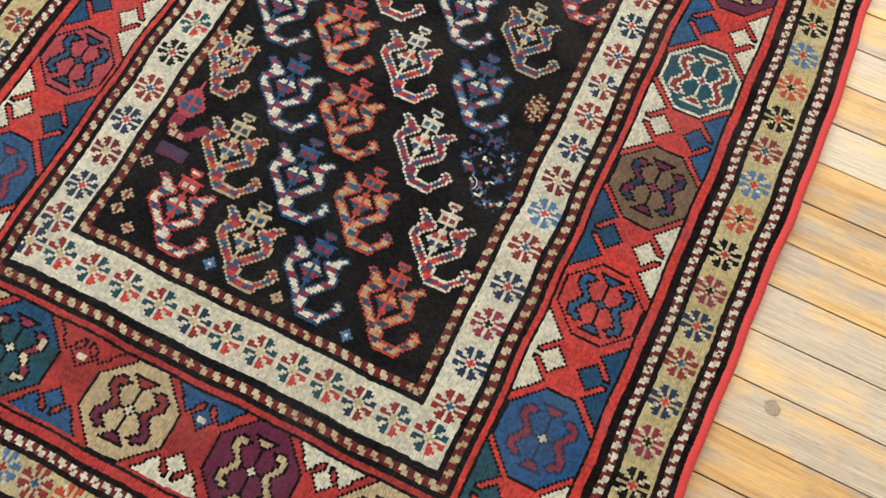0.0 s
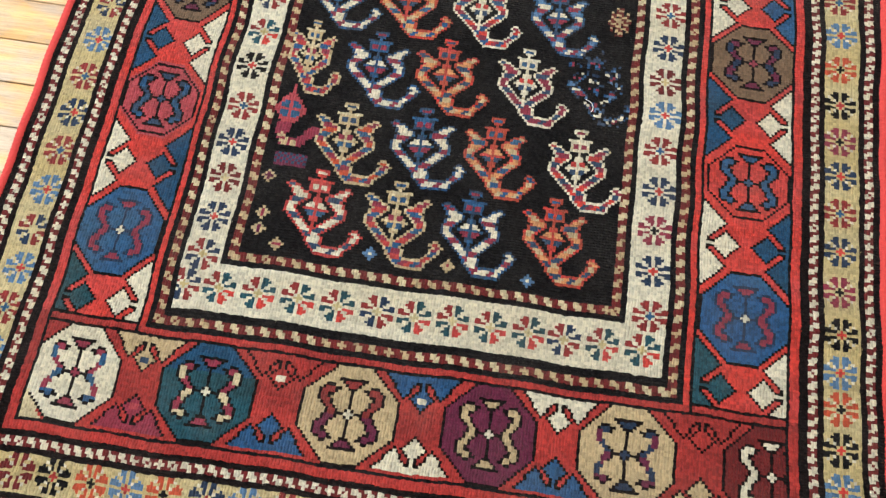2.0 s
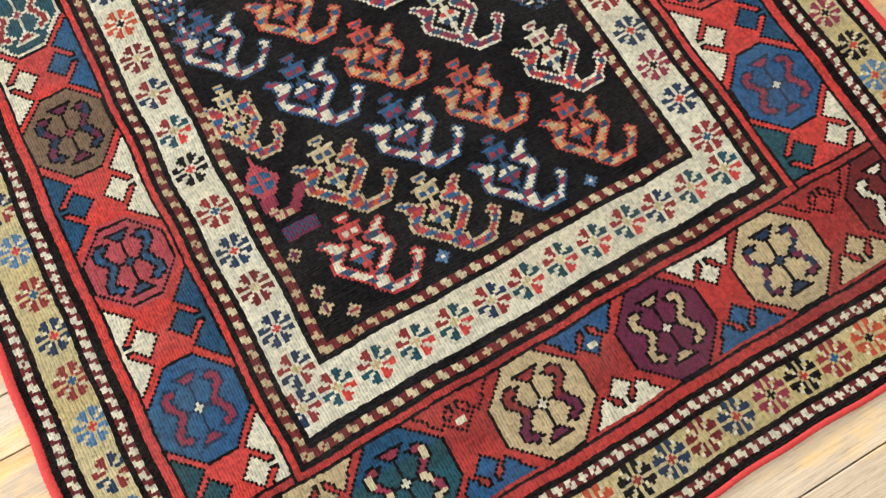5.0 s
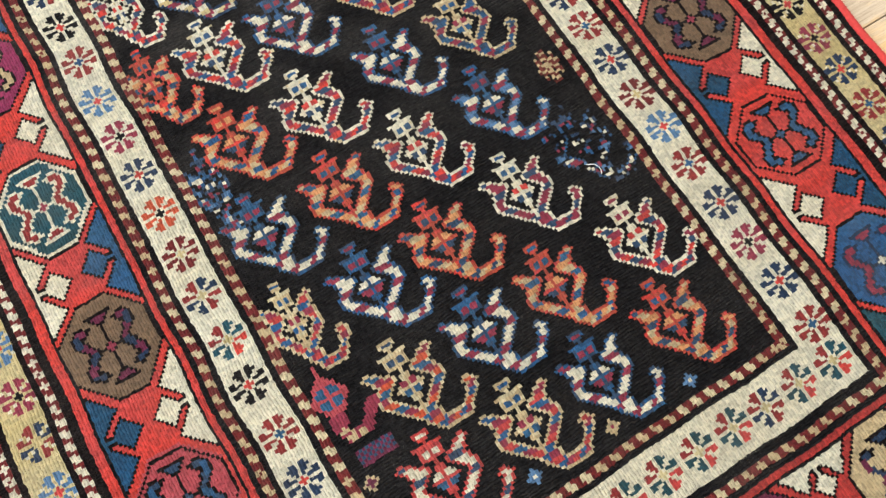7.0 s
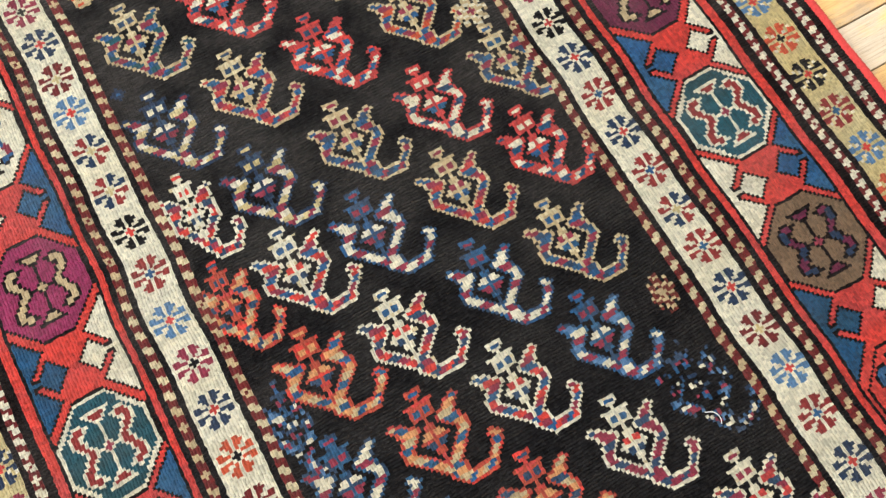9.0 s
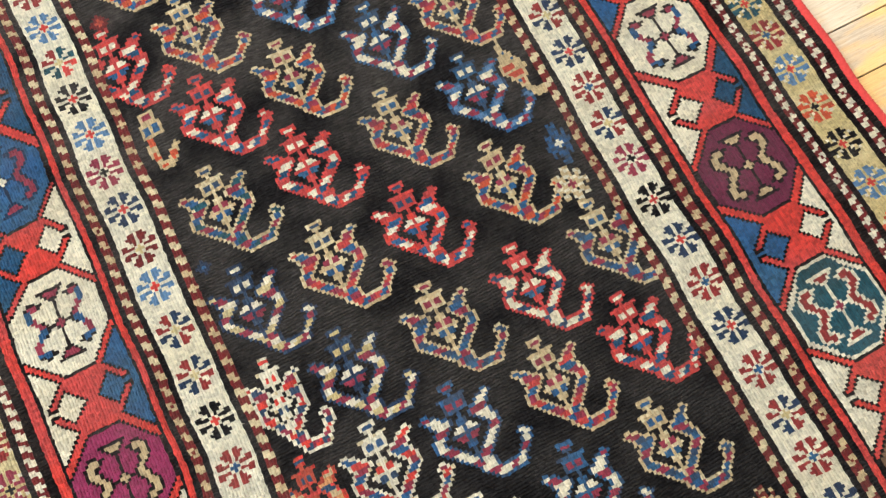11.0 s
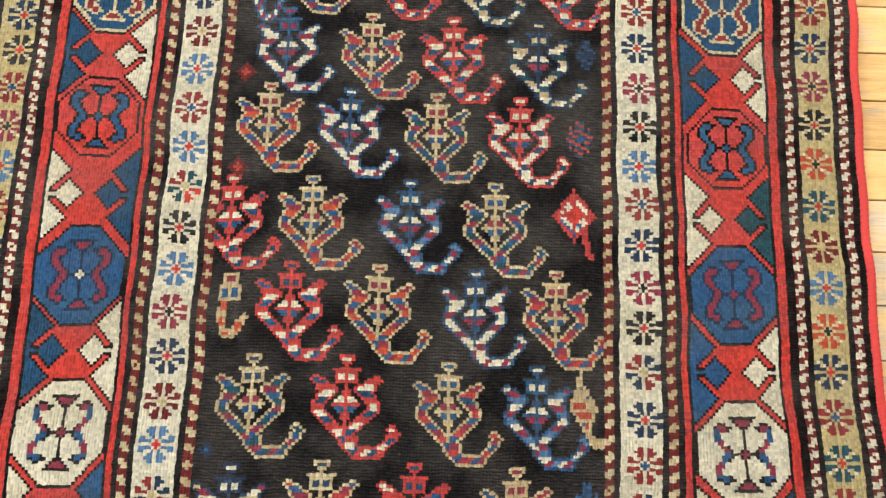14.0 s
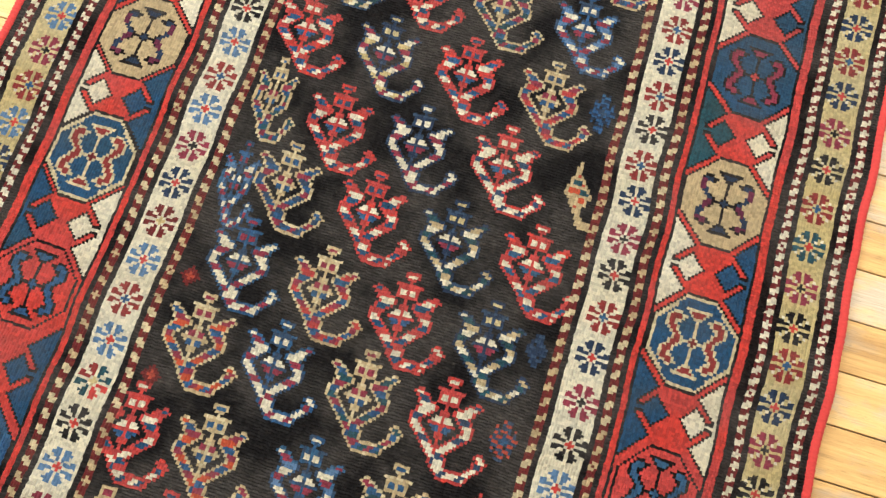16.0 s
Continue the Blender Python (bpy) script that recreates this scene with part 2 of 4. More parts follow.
def oak(name):
    """Worn varnished strip floor: long grain, figure, grey traffic wear, per board tone."""
    m, n, l, p = nodes_of(name)
    nt = m.node_tree
    tc = n.new("ShaderNodeTexCoord")
    info = n.new("ShaderNodeObjectInfo")
    geo = n.new("ShaderNodeNewGeometry")
    rnd = math_node(nt, "FRACT", math_node(nt, "ADD", info.outputs["Random"], geo.outputs["Random Per Island"]))
    shift = n.new("ShaderNodeCombineXYZ")
    l.new(math_node(nt, "MULTIPLY", rnd, 37.0), shift.inputs[2])
    l.new(math_node(nt, "MULTIPLY", rnd, 11.0), shift.inputs[0])
    add = n.new("ShaderNodeVectorMath")
    l.new(geo.outputs["Position"], add.inputs[0])
    l.new(shift.outputs[0], add.inputs[1])

    def tex(scale, detail, rough, sc, src):
        mp = n.new("ShaderNodeMapping")
        mp.inputs["Scale"].default_value = sc
        l.new(src, mp.inputs[0])
        t = n.new("ShaderNodeTexNoise")
        t.inputs["Scale"].default_value, t.inputs["Detail"].default_value, t.inputs["Roughness"].default_value = scale, detail, rough
        t.inputs["Distortion"].default_value = 0.4
        l.new(mp.outputs[0], t.inputs["Vector"])
        return t.outputs["Fac"]

    grain = tex(1.0, 7.0, 0.7, (14, 480, 1), add.outputs[0])
    figure = tex(1.0, 4.0, 0.55, (5, 62, 1), add.outputs[0])
    patch = tex(1.0, 5.0, 0.65, (5, 19, 1), geo.outputs["Position"])
    mottle = tex(1.0, 3.0, 0.5, (26, 60, 1), geo.outputs["Position"])
    base = n.new("ShaderNodeValToRGB")
    e = base.color_ramp.elements
    e[0].position, e[0].color = 0.25, (0.36, 0.19, 0.068, 1)
    e[1].position, e[1].color = 0.75, (0.72, 0.48, 0.21, 1)
    mid = base.color_ramp.elements.new(0.5)
    mid.color = (0.62, 0.375, 0.145, 1)
    f = math_node(nt, "ADD", math_node(nt, "MULTIPLY", figure, 0.62), math_node(nt, "MULTIPLY_ADD", rnd, 0.34, -0.06))
    f = math_node(nt, "ADD", f, math_node(nt, "MULTIPLY_ADD", grain, 0.5, -0.12))
    l.new(f, base.inputs[0])
    wear = n.new("ShaderNodeMapRange")
    wear.inputs["From Min"].default_value, wear.inputs["From Max"].default_value = 0.43, 0.58
    wear.inputs["To Max"].default_value = 0.85
    # the grey gives way to the warm board colour further up the room
    along_y = n.new("ShaderNodeSeparateXYZ")
    l.new(geo.outputs["Position"], along_y.inputs[0])
    less_grey = n.new("ShaderNodeMapRange")
    less_grey.inputs["From Min"].default_value, less_grey.inputs["From Max"].default_value = 0.3, 1.1
    less_grey.inputs["To Max"].default_value = -0.09
    l.new(along_y.outputs[1], less_grey.inputs["Value"])
    l.new(math_node(nt, "ADD", math_node(nt, "MULTIPLY_ADD", patch, 0.8, less_grey.outputs[0]), math_node(nt, "MULTIPLY_ADD", mottle, 0.26, math_node(nt, "MULTIPLY_ADD", rnd, 0.16, -0.06))), wear.inputs["Value"])
    grey = n.new("ShaderNodeValToRGB")
    g = grey.color_ramp.elements
    g[0].position, g[0].color = 0.3, (0.26, 0.20, 0.15, 1)
    g[1].position, g[1].color = 0.7, (0.58, 0.49, 0.39, 1)
    l.new(math_node(nt, "ADD", math_node(nt, "MULTIPLY", grain, 0.75), math_node(nt, "MULTIPLY", rnd, 0.22)), grey.inputs[0])
    mix = n.new("ShaderNodeMix")
    mix.data_type = "RGBA"
    l.new(wear.outputs[0], mix.inputs["Factor"])
    l.new(base.outputs[0], mix.inputs["A"])
    l.new(grey.outputs[0], mix.inputs["B"])
    pores = tex(1.0, 4.0, 0.7, (38, 1150, 1), add.outputs[0])
    pr_ = n.new("ShaderNodeMapRange")
    pr_.inputs["From Min"].default_value, pr_.inputs["From Max"].default_value = 0.54, 0.68
    pr_.inputs["To Min"].default_value, pr_.inputs["To Max"].default_value = 1.0, 0.62
    l.new(pores, pr_.inputs["Value"])
    scuff = tex(1.0, 5.0, 0.75, (70, 130, 1), geo.outputs["Position"])
    sr = n.new("ShaderNodeMapRange")
    sr.inputs["From Min"].default_value, sr.inputs["From Max"].default_value = 0.60, 0.72
    sr.inputs["To Min"].default_value, sr.inputs["To Max"].default_value = 1.0, 0.72
    l.new(scuff, sr.inputs["Value"])
    worked = n.new("ShaderNodeVectorMath")
    worked.operation = "SCALE"
    l.new(mix.outputs["Result"], worked.inputs[0])
    l.new(math_node(nt, "MULTIPLY", pr_.outputs[0], sr.outputs[0]), worked.inputs["Scale"])
    l.new(worked.outputs[0], p.inputs["Base Color"])
    l.new(math_node(nt, "MULTIPLY_ADD", wear.outputs[0], 0.25, 0.30), p.inputs["Roughness"])
    b = n.new("ShaderNodeBump")
    b.inputs["Strength"].default_value, b.inputs["Distance"].default_value = 0.35, 0.0008
    l.new(math_node(nt, "ADD", grain, math_node(nt, "MULTIPLY", mottle, 0.6)), b.inputs["Height"])
    l.new(b.outputs[0], p.inputs["Normal"])
    return m


OAK = oak("worn_oak_strip")
KNOT_WOOD = simple("dark_wood_knot", (0.27, 0.205, 0.14), 0.5, 0.6, 380.0, 0.3)


def part(name, bm, material, parent, label="", smooth=False):
    me = bpy.data.meshes.new(name)
    bm.to_mesh(me)
    bm.free()
    me.materials.append(material)
    if smooth:
        me.shade_smooth()
    ob = new(name, me)
    ob.parent = parent
    if label:
        tagged(ob, label)
    return ob


def box(x0, x1, y0, y1, z0, z1, bm=None, bevel=0.0):
    bm = bm or bmesh.new()
    r = bmesh.ops.create_cube(bm, size=1.0)
    bmesh.ops.scale(bm, vec=(x1 - x0, y1 - y0, z1 - z0), verts=r["verts"])
    bmesh.ops.translate(bm, vec=((x0 + x1) / 2, (y0 + y1) / 2, (z0 + z1) / 2), verts=r["verts"])
    if bevel:
        bmesh.ops.bevel(bm, geom=bm.edges[:], offset=bevel, segments=2, affect="EDGES", profile=0.6)
    return bm


# ---- room: plain shell around the rug ----
FLOOR_Z = -0.0065
X0, X1, Y0, Y1, TOP = -3.0, 3.0, -3.2, 4.4, 2.6


def structure(name, bm, material, label, category):
    return tagged(part(name, bm, material, None), label, category, kind="structure")


def window_wall(name, along_x, at, thick, lo, hi, w0, w1, s0, s1):
    """A wall with one window opening; four blocks butted end to end."""
    bm = bmesh.new()
    a, b = sorted((at, at + thick))

    def blk(p0, p1, z0, z1):
        if along_x:
            box(p0, p1, a, b, z0, z1, bm)
        else:
            box(a, b, p0, p1, z0, z1, bm)

    blk(lo, w0, FLOOR_Z - 0.02, TOP)
    blk(w1, hi, FLOOR_Z - 0.02, TOP)
    blk(w0, w1, FLOOR_Z - 0.02, s0)
    blk(w0, w1, s1, TOP)
    return structure(name, bm, PLASTER, "plain off-white painted plaster wall", "wall")


window_wall("wall_north", True, Y1, 0.15, X0 - 0.15, X1 + 0.15, -1.8, 1.2, 0.8, 2.5)
# the opening here is made for the added west lamp
window_wall("wall_west", False, X0, -0.15, Y0, Y1, -1.2, 1.4, 0.8, 2.5)
structure("wall_south", box(X0 - 0.15, X1 + 0.15, Y0 - 0.15, Y0, FLOOR_Z - 0.02, TOP), PLASTER, "plain off-white painted plaster wall", "wall")
structure("wall_east", box(X1, X1 + 0.15, Y0, Y1, FLOOR_Z - 0.02, TOP), PLASTER, "plain off-white painted plaster wall", "wall")
structure("ceiling", box(X0 - 0.15, X1 + 0.15, Y0 - 0.15, Y1 + 0.15, TOP, TOP + 0.1), PLASTER, "plain white painted ceiling", "ceiling")

# ---- rug: every knot of the pile is one face on a grid of knots ----
K = 0.0033
HALF = 153                       # knots from the centre line to the edge
FIELD_TOP = 638                  # knots from the lower field end to the upper one
END = 98                         # knots in the end borders
NX, NY = 2 * HALF, FIELD_TOP + 2 * END
col = np.zeros((NY, NX), np.int16)
own = np.zeros((NY, NX), np.int32)
ci = np.arange(NX) - HALF + 0.5  # across, in knots
cj = np.arange(NY) - END + 0.5   # along, in knots
GI, GJ = np.meshgrid(ci, cj)
AX = np.abs(GI)
DY = np.maximum(-GJ, GJ - FIELD_TOP)
EDGE_X = [63, 66, 68, 81, 83, 86, 88, 90, 91, 121, 122, 125, 128, 131, 133, 145, 147, 150]
EDGE_Y = [2, 5, 7, 24, 27, 30, 32, 34, 35, 67, 68, 71, 73, 76, 78, 90, 92, 95]
bx, by = np.searchsorted(EDGE_X, AX, "right"), np.searchsorted(EDGE_Y, DY, "right")
BAND = np.maximum(bx, by)
GROUND = "KDKWKDKRKRKRYDYCYDY"
for b, c in enumerate(GROUND):
    col[BAND == b] = DYE[c]
# barber pole guards: slanting S pieces of the light colour
POLE = ("lld", "lll", "dll", "ddd", "ddd")
BEADS = ("lld", "lll", "dll", "ddd")
vert = bx >= by
run = np.where(vert, GJ, GI)
off = np.where(vert, GI, GJ)
for b, light, period in ((1, "T", 5), (5, "T", 5), (13, "W", 4), (17, "W", 4)):
    step = np.floor(run).astype(int) % period
    depth = np.floor(np.where(vert, AX - EDGE_X[b - 1], DY - EDGE_Y[b - 1])).astype(int)
    tile = np.array([list(r) for r in (POLE if period == 5 else BEADS)])
    lit = (BAND == b) & (tile[step, np.clip(depth, 0, 2)] == "l")
    col[lit] = DYE[light]
    slip = (np.sin(np.floor(run) * 7.13 + np.floor(off) * 3.91) > 0.93) & (BAND == b)
    col[slip] = DYE["S" if period == 5 else "D"]
    if period == 5:                  # some pieces are of paler wool
        pale = np.sin(np.floor(run / 5) * 12.9898 + b * 3.7 + (GI > 0)) > 0.15
        col[lit & pale] = DYE["X"]
RINGS = ["field", "guard_stripe", "inner_border", "guard_stripe", "main_border", "guard_stripe", "outer_border", "guard_stripe"]
RING_OF = [0, 1, 1, 2, 3, 3, 3, 4, 4, 4, 4, 4, 5, 5, 5, 6, 7, 7, 7]
own[:] = np.array(RING_OF)[BAND]
PARTS = [(nm, None) for nm in RINGS]     # name, ring it belongs to


LOOKS = {}


def open_part(name, ring, look_=""):
    PARTS.append((name, ring))
    if look_:
        LOOKS[len(PARTS) - 1] = look_
    return len(PARTS) - 1


def cells(x, y, rx, ry):
    """The block of knots round (x, y) in metres, and its knot offsets from the centre knot."""
    i0, j0 = int(round(x / K + HALF)), int(round(y / K + END))
    ia, ib = max(0, i0 - rx), min(NX, i0 + rx + 1)
    ja, jb = max(0, j0 - ry), min(NY, j0 + ry + 1)
    sl = (slice(ja, jb), slice(ia, ib))
    u, v = np.meshgrid(np.arange(ia, ib) - i0, np.arange(ja, jb) - j0)
    return sl, u, v


def put(sl, mask, dye, pid, inside=None):
    if inside is not None:
        mask = mask & np.isin(BAND[sl], inside)
    col[sl][mask] = DYE[dye]
    own[sl][mask] = pid


def grow(mask):
    g = mask.copy()
    g[1:] |= mask[:-1]
    g[:-1] |= mask[1:]
    g[:, 1:] |= mask[:, :-1]
    g[:, :-1] |= mask[:, 1:]
    return g


# rosette: petals p, hub c, light knots w between the petals
ROSETTE = [
    "...pp.pp...",
    "..ppp.ppp..",
    ".w.pp.pp.w.",
    "pp.wp.pw.pp",
    "pppp.c.pppp",
    "....ccc....",
    "pppp.c.pppp",
    "pp.wp.pw.pp",
    ".w.pp.pp.w.",
    "..ppp.ppp..",
    "...pp.pp...",
]
RA = np.array([list(r) for r in ROSETTE])
PETALS = {"r": "AB", "b": "NR", "p": "PK", "l": "LR", "k": "KR", "d": "DC", "o": "OK", "t": "GR", "g": "BR"}
TINTS = {"r": "red", "b": "navy", "p": "plum", "l": "light blue", "k": "black", "d": "dark red", "o": "orange-red", "t": "teal"}
QUADS = {"X": "ANNA", "Y": "AGGR", "Z": "OBGR"}


def rosette(x, y, kind, ring, band, turn=False):
    sl, u, v = cells(x, y, 5, 5)
    pid = open_part("rosette", ring, TINTS.get(kind, "two-coloured") + " wool rosette")
    art = RA.T if turn else RA
    a = art[5 - v, u + 5]
    if kind in QUADS:
        hub = "C"
        q = QUADS[kind]
        for k, m in enumerate(((u < 0) & (v > 0), (u >= 0) & (v > 0), (u < 0) & (v <= 0), (u >= 0) & (v <= 0))):
            put(sl, (a == "p") & m, q[k], pid, [band])
    else:
        petal, hub = PETALS[kind]
        put(sl, a == "p", petal, pid, [band])
    put(sl, a == "c", hub, pid, [band])
    put(sl, a == "w", "W", pid, [band])


def along(kinds, knots, places, step=0.0465):
    """Places of a row of motifs from a few known ones."""
    n = len(kinds)
    ys = np.interp(np.arange(n), knots, places)
    past = np.arange(n) - knots[-1]
    return np.where(past > 0, places[-1] + past * step, ys)


RIGHT_IN = "rbpbrldbrXrbrbkpXrbXkpbrlkpbrkpbrkrbrpbrkpbr"
LEFT_IN = "XbdbrkYXdobplrkXXldbplkYlrldbplrlkbdlrpbkrl"
for kinds, kn, ys, x in (
    (RIGHT_IN, [0, 1, 5, 10, 14, 20, 25, 29, 36], [-0.012, 0.039, 0.240, 0.482, 0.681, 0.963, 1.187, 1.378, 1.69], 0.2459),
    (LEFT_IN, [0, 1, 4, 5, 9, 14, 17, 22, 26, 33], [-0.018, 0.031, 0.175, 0.232, 0.432, 0.682, 0.83, 1.06, 1.244, 1.565], -0.2459),
):
    for c, y in zip(kinds, along(kinds, kn, ys)):
        rosette(x, y, c, 2, 3)
for n in range(13):
    rosette(-0.262 + 0.0422 * n, -0.0515, "Y" if n % 5 else "X", 2, 3)
    rosette(-0.262 + 0.0422 * n, FIELD_TOP * K + 0.0515, "Y", 2, 3)
RIGHT_OUT = "rlkolkpbrbpkolrkolkolrtrboldtokpbrkptrkpbrbrpbkrlpbkr"
LEFT_OUT = "blrlXlrbrlXplrpbrlkprblrpkbrlprkblrplkrbplpklplrkblrp"
for kinds, kn, ys, x in (
    (RIGHT_OUT, [0, 5, 10, 15, 20, 25, 30, 35, 42], [-0.215, -0.002, 0.242, 0.489, 0.74, 0.964, 1.197, 1.427, 1.76], 0.455),
    (LEFT_OUT, [0, 2, 5, 8, 13, 36, 39], [-0.205, -0.110, 0.032, 0.183, 0.44, 1.487, 1.62], -0.457),
):
    for c, y in zip(kinds, along(kinds, kn, ys)):
        rosette(x, y, c, 6, 15)
for n, c in enumerate("ldkoloblrokbdbpkrorldbo"):
    rosette(-0.426 + 0.0405 * n, -0.2775, c, 6, 15, True)
    rosette(-0.426 + 0.0405 * n, FIELD_TOP * K + 0.2755, c, 6, 15, True)


def stroke(u, v, pts):
    """Distance of each knot from a polyline, and how far along it the nearest place is."""
    best = np.full(u.shape, 99.0)
    arc = np.zeros(u.shape)
    total = 0.0
    for (ax, ay), (bx_, by_) in zip(pts, pts[1:]):
        dx, dy = bx_ - ax, by_ - ay
        ln = math.hypot(dx, dy)
        t = np.clip(((u - ax) * dx + (v - ay) * dy) / ln ** 2, 0, 1)
        d = np.hypot(u - ax - t * dx, v - ay - t * dy)
        m = d < best
        best[m], arc[m] = d[m], (total + t * ln)[m]
        total += ln
    return best, arc


# boteh colours: outline, heart squares above and below
BOTEH = {"R": "EWB", "O": "FHQ", "T": "TPB", "I": "WRQ", "B": "BWP", "N": "NWP"}
VARIED = {"R": ("WBE", "WVE", "BWE", "WQW"), "O": ("HQH", "TQH", "HTB", "HQT"), "T": ("BPQ", "OBP", "GPB", "EBP"), "I": ("PBR", "RQP", "PQP"), "B": ("WPW", "WPW", "WPL"),
          "N": ("WPW", "CPW", "WGT")}
EYES = {"R": "WWQ", "O": "QBH", "T": "BQP", "I": "RPB", "B": "WPP", "N": "CPW"}
ALT = {"R": ("R", 0.3), "O": ("R", 0.35), "T": ("X", 0.35), "I": ("X", 0.08), "B": ("Q", 0.5), "N": ("Q", 0.35)}
BOTEH_TINT = {"R": "red and white", "O": "orange and red", "T": "tan and blue", "I": "ivory and red", "B": "blue and white", "N": "dark navy"}
FIELD = [0]
# half of a boteh's body from the ear down to the point: first knot, last knot from the stem, from row 8 to row -9
FLANK = ((9, 10), (7, 9), (6, 8), (4, 8), (4, 7), (5, 8), (6, 8), (7, 9), (8, 9), (8, 9), (7, 9), (6, 8), (5, 7), (4, 6), (3, 5), (2, 4), (1, 3), (0, 2))
# the hooked tail, from row -10 to row -15, and its curl back up to row -7
TAIL = ((-1, 3), (0, 3), (0, 3), (1, 4), (2, 11), (3, 11))
CURL = ((11, 12), (12, 13), (13, 14), (14, 15), (14, 15), (15, 16), (14, 15))


def boteh(x, y, kind, squeeze=1.0, keep=1.0):
    line, up, down = BOTEH[kind]
    sl, u, v = cells(x, y, 20, 19)
    u = np.round(u / squeeze).astype(int)
    before = col[sl].copy(), own[sl].copy()
    pid = open_part("boteh", 0, BOTEH_TINT[kind] + " wool boteh with hooked tail")
    rng = np.random.RandomState(int((x + 1) * 1000) * 7 + int(y * 1000))
    blocks = VARIED[kind][rng.randint(len(VARIED[kind]))]
    eyes = EYES[kind][rng.randint(len(EYES[kind]))]
    core = np.zeros(u.shape, bool)
    arc = np.zeros(u.shape, int)
    for r, (a, b) in enumerate(FLANK):
        m = (v == 8 - r) & (np.abs(u) >= a) & (np.abs(u) <= b)
        core |= m
        arc[m] = r + 1
    for r, (a, b) in enumerate(TAIL):
        m = (v == -10 - r) & (u >= a) & (u <= b)
        core |= m
        arc[m] = 19 + r + np.maximum(u[m] - 3, 0)
    for r, (a, b) in enumerate(CURL):
        m = (v == -13 + r) & (u >= a) & (u <= b)
        core |= m
        arc[m] = 33 + r
    put(sl, grow(core), line, pid, FIELD)
    blk = ((arc + rng.randint(3)) // 2 + (u > 0)) % 3
    for k in range(3):
        put(sl, core & (blk == k), blocks[k], pid, FIELD)
    # stem, heart with four squares
    put(sl, (u == 0) & (v <= 12) & (v >= -9), line, pid, FIELD)
    heart = np.abs(u) / 4.4 + np.abs(v) / 5.4
    put(sl, heart <= 1.0, line, pid, FIELD)
    square = (np.abs(u) >= 1) & (np.abs(u) <= 2)
    wide = square if kind in "TI" else (np.abs(u) >= 1) & (np.abs(u) <= 3)
    put(sl, wide & (v >= 1) & (v <= 2) & (heart <= 0.92), up, pid, FIELD)
    put(sl, wide & (v <= -1) & (v >= -2) & (heart <= 0.92), down, pid, FIELD)
    # head with two squares, flared at the top
    put(sl, (np.abs(u) <= 3) & (v >= 7) & (v <= 11) | (np.abs(u) == 4) & (v == 11), line, pid, FIELD)
    put(sl, square & (v >= 8) & (v <= 9), eyes, pid, FIELD)
    # flag on the stem
    put(sl, (np.abs(u) <= v - 12) & (np.abs(u) <= 2) & (v >= 13) & (v <= 15), line, pid, FIELD)
    put(sl, (np.abs(u) <= 1) & (v == 14), eyes, pid, FIELD)
    other, share = ALT[kind]
    lot = rng.uniform(0, 1, (v.shape[0], 1)) * 0.5 + rng.uniform(0, 1, v.shape) * 0.5
    mine = (own[sl] == pid) & (col[sl] == DYE[line]) & (lot < share * 0.8 + 0.1)
    col[sl][mine] = DYE[other]
    if keep < 1:                     # worn away: many of its knots are lost to the dark ground
        coarse = np.kron(rng.uniform(0, 1, (20, 21)), np.ones((2, 2)))[:u.shape[0], :u.shape[1]]
        lost = (own[sl] == pid) & (coarse * 0.6 + rng.uniform(0, 0.4, u.shape) > keep)
        col[sl][lost], own[sl][lost] = before[0][lost], before[1][lost]
        left = lost & (rng.uniform(0, 1, u.shape) < (0.16 if keep < 0.5 else 0.1))
        col[sl][left] = DYE["N"]


def plum_bud(x, y):
    """A plum lozenge with four blue squares over a short striped hook."""
    sl, u, v = cells(x, y, 12, 17)
    pid = open_part("small_boteh", 0, "plum wool bud with blue squares")
    body = np.abs(u) + np.abs(v) * 0.9
    put(sl, (body <= 6.6) & (np.abs(u) <= 5) | (u == 0) & (v > 0) & (v <= 10), "J", pid, FIELD)
    put(sl, (np.abs(u) >= 1) & (np.abs(u) <= 3) & (np.abs(v) >= 1) & (np.abs(v) <= 3) & (body <= 5.6), "B", pid, FIELD)
    put(sl, (np.abs(u + 1) <= 2) & (v <= -6) & (v >= -9), "P", pid, FIELD)
    d, arc = stroke(u, v, [(-2, -9), (0, -13), (5, -13.5), (8, -9), (10, -7)])
    put(sl, d < 1.5, "P", pid, FIELD)
    put(sl, (d < 1.1) & (arc < 10) & (np.floor(arc) % 3 != 0), "T", pid, FIELD)


def red_lozenge(x, y):
    """A red lozenge with pale squares along its sides and a short tail."""
    sl, u, v = cells(x, y, 12, 17)
    pid = open_part("small_flower", 0, "red wool lozenge with white squares")
    body = np.abs(u) / 7.4 + np.abs(v) / 9.0
    put(sl, (body <= 1.0) | (np.abs(u - 4 - (-v - 9) * 0.25) <= 1.2) & (v < -4) & (v > -15), "E", pid, FIELD)
    put(sl, (body <= 0.78) & (body > 0.46) & ((u + v) % 5 < 3) & (u * v != 0), "W", pid, FIELD)
    put(sl, (body <= 0.80) & (body > 0.42) & (v < -1) & ((u + v) % 5 >= 3), "B", pid, FIELD)
    put(sl, body <= 0.36, "R", pid, FIELD)


